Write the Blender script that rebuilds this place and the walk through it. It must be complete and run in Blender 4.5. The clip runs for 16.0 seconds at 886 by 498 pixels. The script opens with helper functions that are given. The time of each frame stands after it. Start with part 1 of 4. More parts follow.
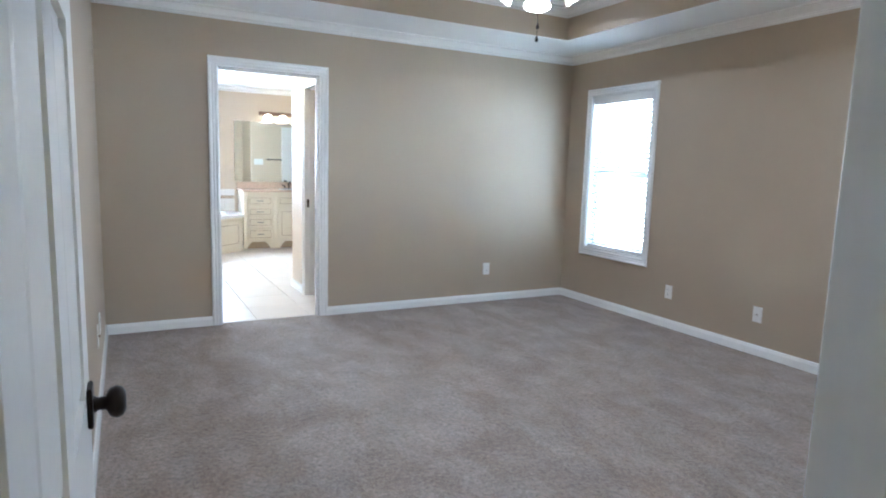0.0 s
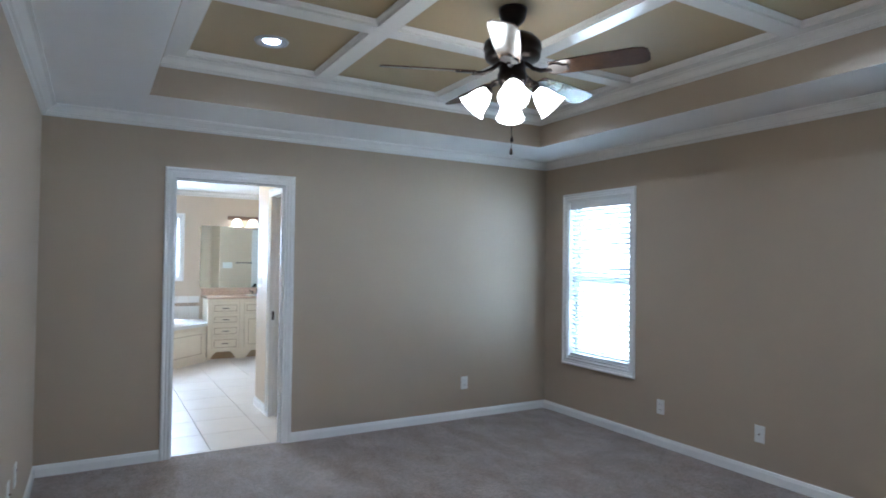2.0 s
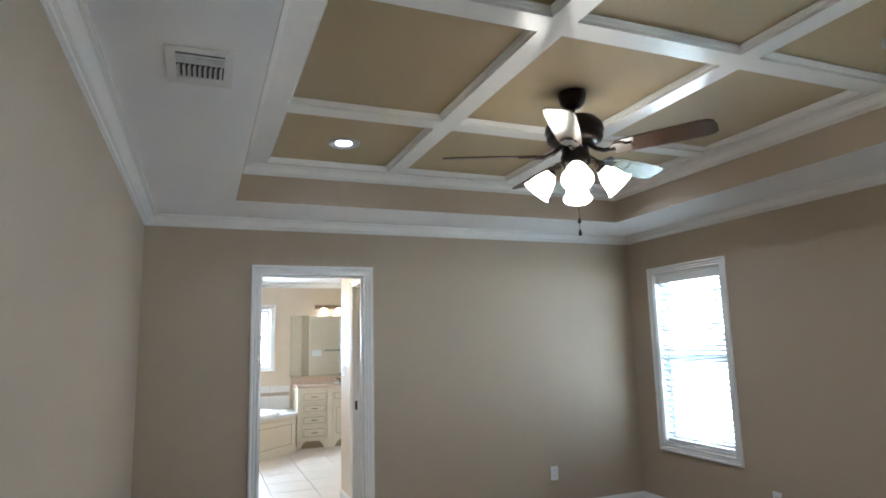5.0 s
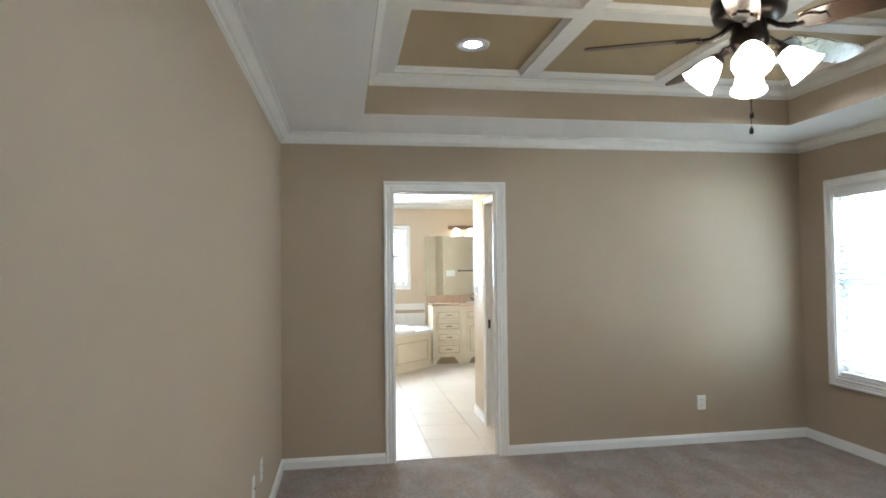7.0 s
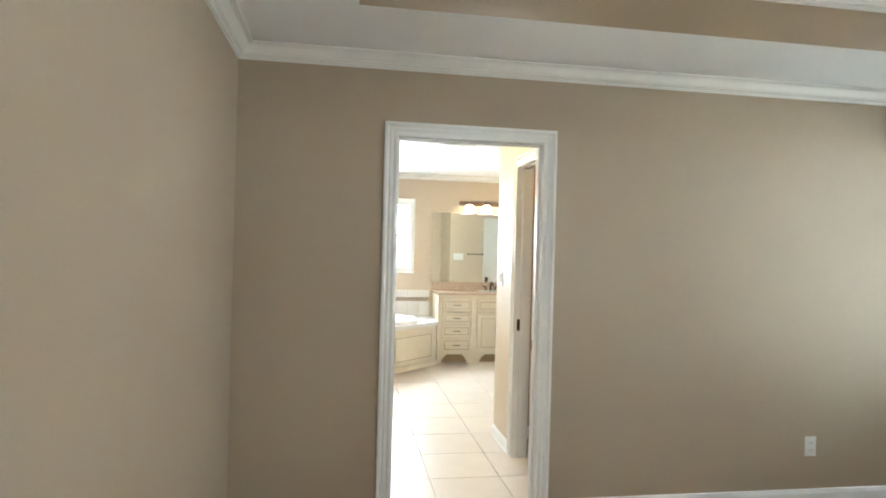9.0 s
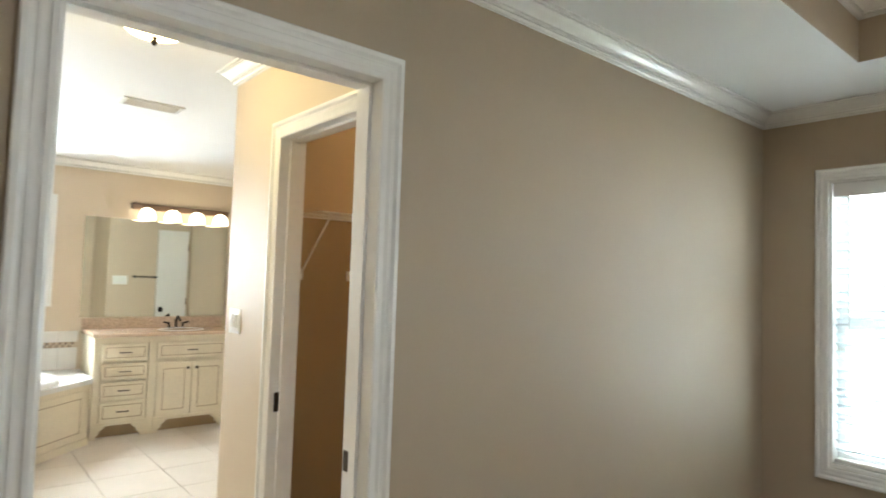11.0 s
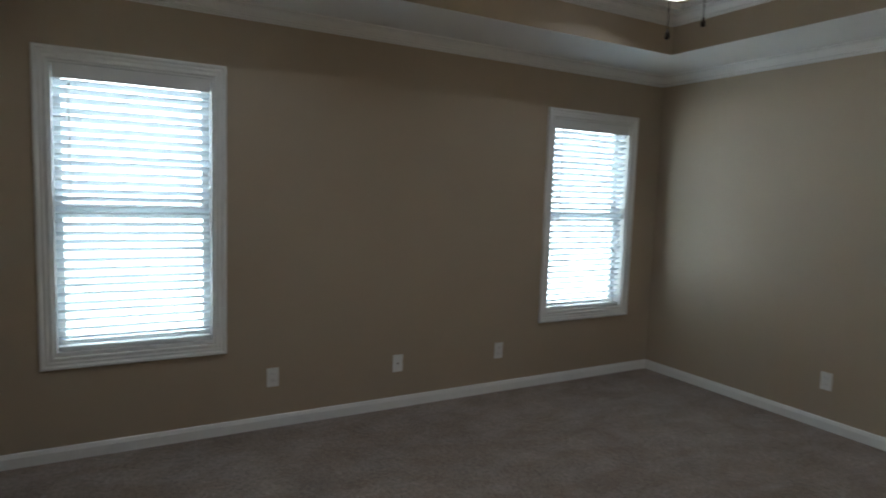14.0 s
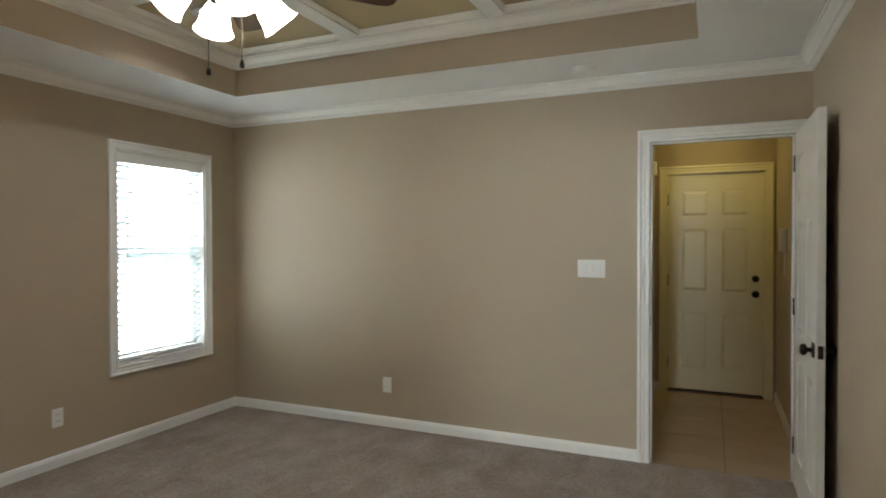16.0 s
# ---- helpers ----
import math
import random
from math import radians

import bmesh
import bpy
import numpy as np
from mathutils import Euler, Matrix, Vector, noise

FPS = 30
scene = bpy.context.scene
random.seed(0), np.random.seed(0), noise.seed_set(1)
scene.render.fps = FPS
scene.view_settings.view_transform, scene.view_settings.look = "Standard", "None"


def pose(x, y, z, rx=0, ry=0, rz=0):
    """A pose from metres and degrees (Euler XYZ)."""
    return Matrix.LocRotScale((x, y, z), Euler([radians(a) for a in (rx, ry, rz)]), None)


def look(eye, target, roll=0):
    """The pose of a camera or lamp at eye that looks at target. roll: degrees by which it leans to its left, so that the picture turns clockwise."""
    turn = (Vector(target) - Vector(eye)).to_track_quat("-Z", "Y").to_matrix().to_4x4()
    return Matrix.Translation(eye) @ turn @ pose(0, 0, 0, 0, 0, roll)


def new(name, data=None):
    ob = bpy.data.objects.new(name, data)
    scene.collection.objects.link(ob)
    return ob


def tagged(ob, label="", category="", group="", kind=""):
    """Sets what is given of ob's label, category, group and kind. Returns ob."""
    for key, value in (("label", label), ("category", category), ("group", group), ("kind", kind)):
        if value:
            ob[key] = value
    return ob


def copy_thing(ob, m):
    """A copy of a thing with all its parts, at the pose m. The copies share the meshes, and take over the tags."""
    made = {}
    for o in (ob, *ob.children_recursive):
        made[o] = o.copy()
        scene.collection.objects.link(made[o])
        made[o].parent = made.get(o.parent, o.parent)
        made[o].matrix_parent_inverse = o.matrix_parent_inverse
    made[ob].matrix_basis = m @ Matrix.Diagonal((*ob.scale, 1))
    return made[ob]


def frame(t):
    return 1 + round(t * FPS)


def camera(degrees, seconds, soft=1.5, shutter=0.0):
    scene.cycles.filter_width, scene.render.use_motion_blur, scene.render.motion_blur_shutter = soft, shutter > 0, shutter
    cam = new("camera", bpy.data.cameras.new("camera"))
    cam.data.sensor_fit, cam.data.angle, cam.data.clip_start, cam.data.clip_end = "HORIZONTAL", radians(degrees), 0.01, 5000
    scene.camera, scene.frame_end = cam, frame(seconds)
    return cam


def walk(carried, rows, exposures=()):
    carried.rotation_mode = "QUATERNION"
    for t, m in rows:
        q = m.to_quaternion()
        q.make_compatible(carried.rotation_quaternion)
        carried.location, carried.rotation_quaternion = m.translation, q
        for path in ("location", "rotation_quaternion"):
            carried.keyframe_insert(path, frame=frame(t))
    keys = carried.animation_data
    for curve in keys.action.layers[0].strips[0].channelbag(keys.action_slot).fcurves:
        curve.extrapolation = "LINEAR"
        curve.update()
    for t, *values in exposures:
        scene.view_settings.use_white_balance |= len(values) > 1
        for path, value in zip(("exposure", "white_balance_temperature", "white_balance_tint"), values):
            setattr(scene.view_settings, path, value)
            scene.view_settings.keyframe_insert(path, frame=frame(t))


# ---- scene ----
cam = camera(72.5, 16.0, soft=1.8, shutter=0.25)
PATH = [
    (0, (0.155, -0.394, 1.329), (1.083, 1.357, 1.061), 1.7),
    (0.5, (0.246, -0.316, 1.359), (1.046, 1.508, 1.18), 0.4),
    (1, (0.288, -0.214, 1.414), (1.104, 1.609, 1.326), -0.5),
    (1.5, (0.3, -0.138, 1.446), (1.195, 1.651, 1.46), 0.1),
    (2, (0.319, -0.125, 1.463), (1.318, 1.607, 1.504), 0.8),
    (2.5, (0.352, -0.108, 1.477), (1.583, 1.467, 1.524), 1.2),
    (3, (0.396, -0.109, 1.48), (1.752, 1.362, 1.5), 1.7),
    (3.5, (0.409, -0.108, 1.479), (1.755, 1.371, 1.521), 0.9),
    (4, (0.4, -0.112, 1.488), (1.433, 1.591, 1.672), -1.2),
    (4.2, (0.399, -0.138, 1.514), (1.327, 1.612, 1.789), -1.2),
    (6.3, (0.468, -0.137, 1.513), (0.928, 1.793, 1.768), -1.9),
    (6.5, (0.48, -0.114, 1.503), (0.855, 1.845, 1.654), -0.8),
    (7, (0.465, 0.088, 1.474), (0.784, 2.062, 1.531), -0.7),
    (7.5, (0.499, 0.327, 1.458), (0.918, 2.282, 1.477), -0.1),
    (8, (0.552, 0.666, 1.452), (0.759, 2.653, 1.542), 3.1),
    (8.2, (0.562, 0.806, 1.459), (0.727, 2.799, 1.445), 1.5),
    (10.3, (0.563, 2.594, 1.443), (1.427, 4.394, 1.519), 2.0),
    (10.5, (0.598, 2.764, 1.454), (1.568, 4.512, 1.527), 1.7),
    (11, (0.648, 3.172, 1.464), (1.934, 4.7, 1.568), 1.9),
    (11.5, (0.647, 3.408, 1.445), (2.207, 4.657, 1.518), 2.6),
    (12, (0.714, 3.637, 1.466), (2.457, 4.617, 1.486), 2.4),
    (12.5, (0.76, 3.885, 1.489), (2.725, 4.255, 1.454), 2.3),
    (13, (0.78, 4.064, 1.523), (2.75, 3.725, 1.448), 1.3),
    (13.5, (0.713, 4.065, 1.453), (2.606, 3.425, 1.37), 2.9),
    (14, (0.673, 4.063, 1.472), (2.407, 3.085, 1.284), 1.9),
    (14.5, (0.622, 4.071, 1.48), (2.119, 2.75, 1.367), 0.1),
    (15, (0.58, 4.05, 1.42), (1.808, 2.472, 1.393), 0.1),
    (15.5, (0.546, 4.02, 1.416), (1.539, 2.284, 1.381), -0.3),
    (16, (0.528, 4.005, 1.428), (1.339, 2.177, 1.4), -0.1),
]
EXPOSURES = [(0.0, 0.55, 5050, 10), (0.5, 0.32, 5000, 10), (1.5, -0.2, 4920, 10), (2.5, -0.08, 4900, 10), (4.2, -0.1, 5250, 10), (6.5, 0.04, 5750, 9), (8.2, 0.36, 6050, 7),
             (10.5, 0.16, 6300, 7), (11.5, -0.12, 6350, 8), (12.0, -0.5, 6250, 8), (12.5, -1.22, 6050, 8), (13.2, -1.05, 5950, 8), (14.0, -1.2, 5750, 8), (15.0, -0.2, 6600, 10), (16.0, -0.2, 6500, 8)]
walk(cam, [(t, look(eye, target, roll)) for t, eye, target, roll in PATH], EXPOSURES)

# ---- world and large lights ----
world = bpy.data.worlds.new("sky")
scene.world = world
world.use_nodes = True
wn = world.node_tree
sky = wn.nodes.new("ShaderNodeTexSky")
sky.sky_type, sky.sun_disc, sky.sun_elevation, sky.sun_rotation = "NISHITA", False, radians(48), radians(200)
wn.nodes["Background"].inputs["Strength"].default_value = 0.12
wn.links.new(sky.outputs["Color"], wn.nodes["Background"].inputs["Color"])
sun = new("sun", bpy.data.lights.new("sun", "SUN"))
sun.data.energy, sun.data.angle, sun.data.color = 2.5, radians(0.6), (1.0, 0.95, 0.88)
sun.matrix_world = look((-20, -30, 40), (0, 0, 0))

# size of the rooms, in metres
RX, RY, CEIL = 4.255, 4.63, 2.465
TX0, TX1, TY0, TY1 = 0.591, 3.657, 0.617, 3.997
TRAY = 2.742
BX0, BX1, BY0, BY1 = -0.25, 3.45, 4.76, 9.58
WIN = [(3.52, 4.293), (0.334, 1.125)]
WZ0, WZ1 = 0.567, 2.057
ED0, ED1 = 0.084, 0.880
BD0, BD1 = 0.822, 1.618
DH = 2.044


def area(name, m, sx, sy, watts, color):
    d = bpy.data.lights.new(name, "AREA")
    d.shape, d.size, d.size_y, d.energy, d.color = "RECTANGLE", sx, sy, watts, color
    ob = new(name, d)
    ob.matrix_world = m
    return ob


DAY = (0.86, 0.95, 1.0)
area("daylight", look((0.98, BY1 + 0.45, 1.83), (1.05, 7.0, 1.0)), 1.9, 1.5, 820, DAY)


# ---- materials ----
def material(name, color, rough=0.6, metal=0.0, bump=0.0, grain=200.0, vary=0.0, stain=2.5, island=0.0, sheen=0.0, emit=0.0, emit_color=None, spec=None):
    """A paint, cloth, stone or metal with fine relief, stains at a larger scale and, for pieces, a shade of each one's own."""
    m = bpy.data.materials.new(name)
    m.use_nodes = True
    n, l = m.node_tree.nodes, m.node_tree.links
    p = n["Principled BSDF"]
    p.inputs["Base Color"].default_value = (*color, 1)
    p.inputs["Roughness"].default_value, p.inputs["Metallic"].default_value = rough, metal
    if spec is not None:
        p.inputs["Specular IOR Level"].default_value = spec
    if sheen:
        p.inputs["Sheen Weight"].default_value = sheen
    if emit:
        p.inputs["Emission Color"].default_value = (*(emit_color or color), 1)
        p.inputs["Emission Strength"].default_value = emit
    co = n.new("ShaderNodeTexCoord")
    if bump:
        t = n.new("ShaderNodeTexNoise")
        t.inputs["Scale"].default_value, t.inputs["Detail"].default_value = grain, 4
        b = n.new("ShaderNodeBump")
        b.inputs["Strength"].default_value, b.inputs["Distance"].default_value = bump, 0.004
        l.new(co.outputs["Object"], t.inputs["Vector"])
        l.new(t.outputs["Fac"], b.inputs["Height"])
        l.new(b.outputs["Normal"], p.inputs["Normal"])
    if vary or island:
        big, fine = n.new("ShaderNodeTexNoise"), n.new("ShaderNodeTexNoise")
        big.inputs["Scale"].default_value, big.inputs["Detail"].default_value = stain, 5
        fine.inputs["Scale"].default_value, fine.inputs["Detail"].default_value = grain, 3
        add = n.new("ShaderNodeMath")
        add.operation = "ADD"
        l.new(co.outputs["Object"], big.inputs["Vector"])
        l.new(co.outputs["Object"], fine.inputs["Vector"])
        l.new(big.outputs["Fac"], add.inputs[0])
        l.new(fine.outputs["Fac"], add.inputs[1])
        src = add.outputs[0]
        if island:
            oi = n.new("ShaderNodeObjectInfo")
            mul = n.new("ShaderNodeMath")
            mul.operation = "MULTIPLY_ADD"
            mul.inputs[1].default_value = island
            l.new(oi.outputs["Random"], mul.inputs[0])
            l.new(src, mul.inputs[2])
            src = mul.outputs[0]
        r = n.new("ShaderNodeMapRange")
        r.inputs["From Min"].default_value, r.inputs["From Max"].default_value = 0.6, 1.4 + island
        r.inputs["To Min"].default_value, r.inputs["To Max"].default_value = 1 - vary, 1 + vary
        mix = n.new("ShaderNodeMix")
        mix.data_type, mix.blend_type = "RGBA", "MULTIPLY"
        mix.inputs["Factor"].default_value = 1.0
        mix.inputs["A"].default_value = (*color, 1)
        l.new(src, r.inputs["Value"])
        l.new(r.outputs["Result"], mix.inputs["B"])
        l.new(mix.outputs["Result"], p.inputs["Base Color"])
    return m


PAINT = material("tan wall paint", (0.425, 0.346, 0.252), 0.55, bump=0.12, grain=260, vary=0.035, stain=1.6)
BPAINT = material("warm beige bath paint", (0.56, 0.46, 0.34), 0.55, bump=0.1, grain=260, vary=0.03)
CEILP = material("flat white ceiling paint", (0.84, 0.84, 0.83), 0.75, bump=0.12, grain=140, vary=0.03)
TRIM = material("semi-gloss white trim paint", (0.85, 0.845, 0.82), 0.22, bump=0.01, grain=30, vary=0.03, stain=4)
PANEL = material("tan coffer paint", (0.40, 0.31, 0.175), 0.6, bump=0.12, grain=260, vary=0.04)
DOORW = material("white door enamel", (0.78, 0.77, 0.74), 0.33, bump=0.08, grain=60, vary=0.03, stain=3)
HALLD = material("cream door enamel", (0.84, 0.78, 0.56), 0.33, bump=0.05, grain=60, vary=0.03, stain=3)
BRONZE = material("dark oiled bronze", (0.022, 0.016, 0.013), 0.34, 0.85, bump=0.05, grain=90)
BLADE = material("walnut blade", (0.075, 0.042, 0.025), 0.2, bump=0.05, grain=60, vary=0.25, stain=14)
PLAST = material("white plastic", (0.80, 0.80, 0.78), 0.35)
# Near-black colour that stands for the shade inside slots and ducts.
SLOT_SHADE = material("painted slot shade", (0.03, 0.03, 0.03), 0.6)
GROUT = material("grey grout", (0.60, 0.54, 0.47), 0.9, bump=0.4, grain=160, vary=0.1)
TILE = material("cream stone-look tile", (0.66, 0.59, 0.52), 0.3, bump=0.06, grain=70, vary=0.10, stain=5, island=0.35)
HTILE = material("tan stone-look tile", (0.44, 0.33, 0.22), 0.36, bump=0.06, grain=70, vary=0.2, stain=5, island=0.35)
CAB = material("glazed cream cabinet", (0.78, 0.71, 0.57), 0.4, bump=0.04, grain=40, vary=0.06, stain=6)
# Brown for the glaze lines, and for the shade painted on the toe kick.
GLAZE_SHADE = material("brown glaze line", (0.36, 0.26, 0.15), 0.5)
GRANITE = material("pink beige granite", (0.55, 0.42, 0.32), 0.15, bump=0.02, grain=110, vary=0.35, stain=45)
ACRYL = material("white acrylic", (0.85, 0.85, 0.84), 0.12)
WTILE = material("white wall tile", (0.78, 0.76, 0.72), 0.2, vary=0.03, island=0.2)
MOSA = material("brown mosaic", (0.24, 0.17, 0.12), 0.3, vary=0.2, island=0.6)
METAL = material("brushed bronze strip", (0.20, 0.13, 0.09), 0.35, 0.8, bump=0.05)
WIRE = material("white coated wire", (0.78, 0.77, 0.74), 0.35)
# Closet walls: the amber of the lamplight is mixed into the tan colour.
CLOSET = material("closet paint with amber lamplight", (0.42, 0.31, 0.19), 0.6, bump=0.1, grain=260, vary=0.03)
VINYL = material("white vinyl sash", (0.75, 0.76, 0.76), 0.35)
GLOW = material("lit frosted glass", (1.0, 0.93, 0.80), 0.4, emit=17.0, emit_color=(1.0, 0.88, 0.68))
BGLOW = material("lit white globe", (1.0, 0.95, 0.85), 0.4, emit=6.5, emit_color=(1.0, 0.86, 0.62))
LED = material("lit lens", (1.0, 1.0, 1.0), 0.4, emit=30.0, emit_color=(0.86, 0.92, 1.0))
RINGM = material("satin grey lamp ring", (0.42, 0.42, 0.42), 0.35, 0.3)
HGROUT = material("brown hall grout", (0.22, 0.165, 0.11), 0.9, bump=0.4, grain=160, vary=0.1)
# Silver darkened: the shade of the unlit room opposite is put into it.
MIRROR_DIM = material("mirror silver dimmed for shade", (0.48, 0.47, 0.41), 0.02, 1.0)
GRASS = material("lawn", (0.06, 0.10, 0.03), 0.9, bump=0.5, grain=40, vary=0.3)
BRASS = material("dark latch plate", (0.05, 0.035, 0.025), 0.35, 0.9)


def carpet_material():
    m = material("grey beige cut-pile carpet", (0.262, 0.212, 0.176), 0.95, bump=1.0, grain=150, vary=0.30, stain=4.5, sheen=0.25, spec=0.05)
    n, l = m.node_tree.nodes, m.node_tree.links
    p = n["Principled BSDF"]
    # brushed patches of the pile, a second and larger relief
    co, t, b = n.new("ShaderNodeTexCoord"), n.new("ShaderNodeTexNoise"), n.new("ShaderNodeBump")
    t.inputs["Scale"].default_value, t.inputs["Detail"].default_value, t.inputs["Roughness"].default_value = 38, 6, 0.7
    b.inputs["Strength"].default_value, b.inputs["Distance"].default_value = 0.7, 0.01
    old = p.inputs["Normal"].links[0].from_socket
    l.new(co.outputs["Object"], t.inputs["Vector"])
    l.new(t.outputs["Fac"], b.inputs["Height"])
    l.new(old, b.inputs["Normal"])
    l.new(b.outputs["Normal"], p.inputs["Normal"])
    # tufts: light tips and dark gaps
    tuft, ramp, mix = n.new("ShaderNodeTexNoise"), n.new("ShaderNodeMapRange"), n.new("ShaderNodeMix")
    tuft.inputs["Scale"].default_value, tuft.inputs["Detail"].default_value, tuft.inputs["Roughness"].default_value = 48, 8, 0.85
    ramp.inputs["From Min"].default_value, ramp.inputs["From Max"].default_value = 0.36, 0.64
    ramp.inputs["To Min"].default_value, ramp.inputs["To Max"].default_value = 0.55, 1.45
    mix.data_type, mix.blend_type = "RGBA", "MULTIPLY"
    mix.inputs["Factor"].default_value = 1.0
    shade = p.inputs["Base Color"].links[0].from_socket
    l.new(co.outputs["Object"], tuft.inputs["Vector"])
    l.new(tuft.outputs["Fac"], ramp.inputs["Value"])
    l.new(shade, mix.inputs["A"])
    l.new(ramp.outputs["Result"], mix.inputs["B"])
    # vacuumed lanes and trodden patches, longer along the room than across
    lanes, sweepm, band, nap = n.new("ShaderNodeTexNoise"), n.new("ShaderNodeMapping"), n.new("ShaderNodeMapRange"), n.new("ShaderNodeMix")
    sweepm.inputs["Scale"].default_value, sweepm.inputs["Rotation"].default_value = (5.2, 2.3, 1.0), (0, 0, radians(-24))
    lanes.inputs["Scale"].default_value, lanes.inputs["Detail"].default_value, lanes.inputs["Roughness"].default_value, lanes.inputs["Distortion"].default_value = 1.0, 6, 0.62, 0.5
    band.inputs["From Min"].default_value, band.inputs["From Max"].default_value = 0.40, 0.60
    nap.data_type, nap.blend_type = "RGBA", "MIX"
    worn = n.new("ShaderNodeMix")
    worn.data_type, worn.blend_type = "RGBA", "MULTIPLY"
    worn.inputs["Factor"].default_value = 1.0
    nap.inputs["A"].default_value, nap.inputs["B"].default_value = (0.90, 0.85, 0.81, 1), (1.09, 1.09, 1.11, 1)
    l.new(co.outputs["Object"], sweepm.inputs["Vector"])
    l.new(sweepm.outputs["Vector"], lanes.inputs["Vector"])
    l.new(lanes.outputs["Fac"], band.inputs["Value"])
    l.new(band.outputs["Result"], nap.inputs["Factor"])
    l.new(mix.outputs["Result"], worn.inputs["A"])
    l.new(nap.outputs["Result"], worn.inputs["B"])
    l.new(worn.outputs["Result"], p.inputs["Base Color"])
    return m


CARPET = carpet_material()


def glass_material():
    m = bpy.data.materials.new("clear window glass")
    m.use_nodes = True
    p = m.node_tree.nodes["Principled BSDF"]
    p.inputs["Transmission Weight"].default_value, p.inputs["Roughness"].default_value, p.inputs["IOR"].default_value = 1.0, 0.0, 1.45
    p.inputs["Base Color"].default_value = (0.97, 0.99, 0.99, 1)
    return m


def slat_material():
    m = bpy.data.materials.new("white blind slat")
    m.use_nodes = True
    n, l = m.node_tree.nodes, m.node_tree.links
    p, tr, mx = n["Principled BSDF"], n.new("ShaderNodeBsdfTranslucent"), n.new("ShaderNodeMixShader")
    p.inputs["Base Color"].default_value, p.inputs["Roughness"].default_value = (0.84, 0.86, 0.87, 1), 0.4
    tr.inputs["Color"].default_value = (0.82, 0.90, 0.93, 1)
    mx.inputs["Fac"].default_value = 0.3
    l.new(p.outputs[0], mx.inputs[1])
    l.new(tr.outputs[0], mx.inputs[2])
    l.new(mx.outputs[0], n["Material Output"].inputs["Surface"])
    return m


GLASS, SLAT = glass_material(), slat_material()


# ---- mesh helpers ----
def box(bm, x0, y0, z0, x1, y1, z1, bevel=0.0):
    r = bmesh.ops.create_cube(bm, size=1.0)
    v = r["verts"]
    bmesh.ops.scale(bm, vec=(x1 - x0, y1 - y0, z1 - z0), verts=v)
    bmesh.ops.translate(bm, vec=((x0 + x1) / 2, (y0 + y1) / 2, (z0 + z1) / 2), verts=v)
    if bevel:
        e = list({e for q in v for e in q.link_edges})
        bmesh.ops.bevel(bm, geom=e, offset=bevel, segments=2, affect="EDGES", profile=0.6)
    return bm


def solid(*boxes, bevel=0.0):
    bm = bmesh.new()
    for b in boxes:
        box(bm, *b, bevel=bevel)
    return bm


def lathe(profile, seg=24, m=Matrix()):
    """A turned body: (radius, height) pairs round z, then set by m."""
    bm = bmesh.new()
    rings = []
    for r, h in profile:
        if r < 1e-5:
            rings.append([bm.verts.new((0, 0, h))])
        else:
            rings.append([bm.verts.new((r * math.cos(2 * math.pi * k / seg), r * math.sin(2 * math.pi * k / seg), h)) for k in range(seg)])
    for a, b in zip(rings, rings[1:]):
        for k in range(seg):
            j = (k + 1) % seg
            if len(a) == 1 and len(b) == 1:
                continue
            f = [a[0], b[j], b[k]] if len(a) == 1 else [a[k], a[j], b[0]] if len(b) == 1 else [a[k], a[j], b[j], b[k]]
            bm.faces.new(f).smooth = True
    bmesh.ops.recalc_face_normals(bm, faces=bm.faces)
    bmesh.ops.transform(bm, matrix=m, verts=bm.verts)
    return bm


def rod(points, r, seg=8):
    """A bar of round section along a line of points."""
    bm = bmesh.new()
    for a, b in zip(points, points[1:]):
        a, b = Vector(a), Vector(b)
        q = (b - a).to_track_quat("Z", "Y").to_matrix().to_4x4()
        bmesh.ops.create_cone(bm, cap_ends=True, segments=seg, radius1=r, radius2=r, depth=(b - a).length + r, matrix=Matrix.Translation((a + b) / 2) @ q)
    return bm


def sweep(profile, corners, closed=True):
    """A moulding with mitred corners. profile: (inward, up) pairs; corners: plan points, anticlockwise round the room, at z of the third value."""
    bm, n = bmesh.new(), len(corners)
    rings = []
    for k in range(n):
        p = Vector(corners[k][:2])
        d0 = (p - Vector(corners[k - 1][:2])).normalized() if closed or k else None
        d1 = (Vector(corners[(k + 1) % n][:2]) - p).normalized() if closed or k < n - 1 else None
        d0, d1 = d0 or d1, d1 or d0
        n0, n1 = Vector((-d0.y, d0.x)), Vector((-d1.y, d1.x))
        mit = (n0 + n1) / max(0.2, 1 + n0.dot(n1))
        rings.append([bm.verts.new((p.x + mit.x * u, p.y + mit.y * u, corners[k][2] + v)) for u, v in profile])
    for k in range(n if closed else n - 1):
        a, b = rings[k], rings[(k + 1) % n]
        for i in range(len(profile)):
            j = (i + 1) % len(profile)
            bm.faces.new((a[i], a[j], b[j], b[i]))
    if not closed:
        bm.faces.new(rings[0])
        bm.faces.new(rings[-1])
    bmesh.ops.recalc_face_normals(bm, faces=bm.faces)
    return bm


def mesh_of(name, bm, mat):
    me = bpy.data.meshes.new(name)
    bm.to_mesh(me)
    bm.free()
    me.materials.append(mat)
    return me


def part(name, bm, mat, parent=None, label=""):
    ob = new(name, mesh_of(name, bm, mat))
    if parent is not None:
        ob.parent = parent
    return tagged(ob, label)


def structure(name, bm, mat, label, category=""):
    return tagged(part(name, bm, mat), label, category or name.split("_")[0], kind="structure")


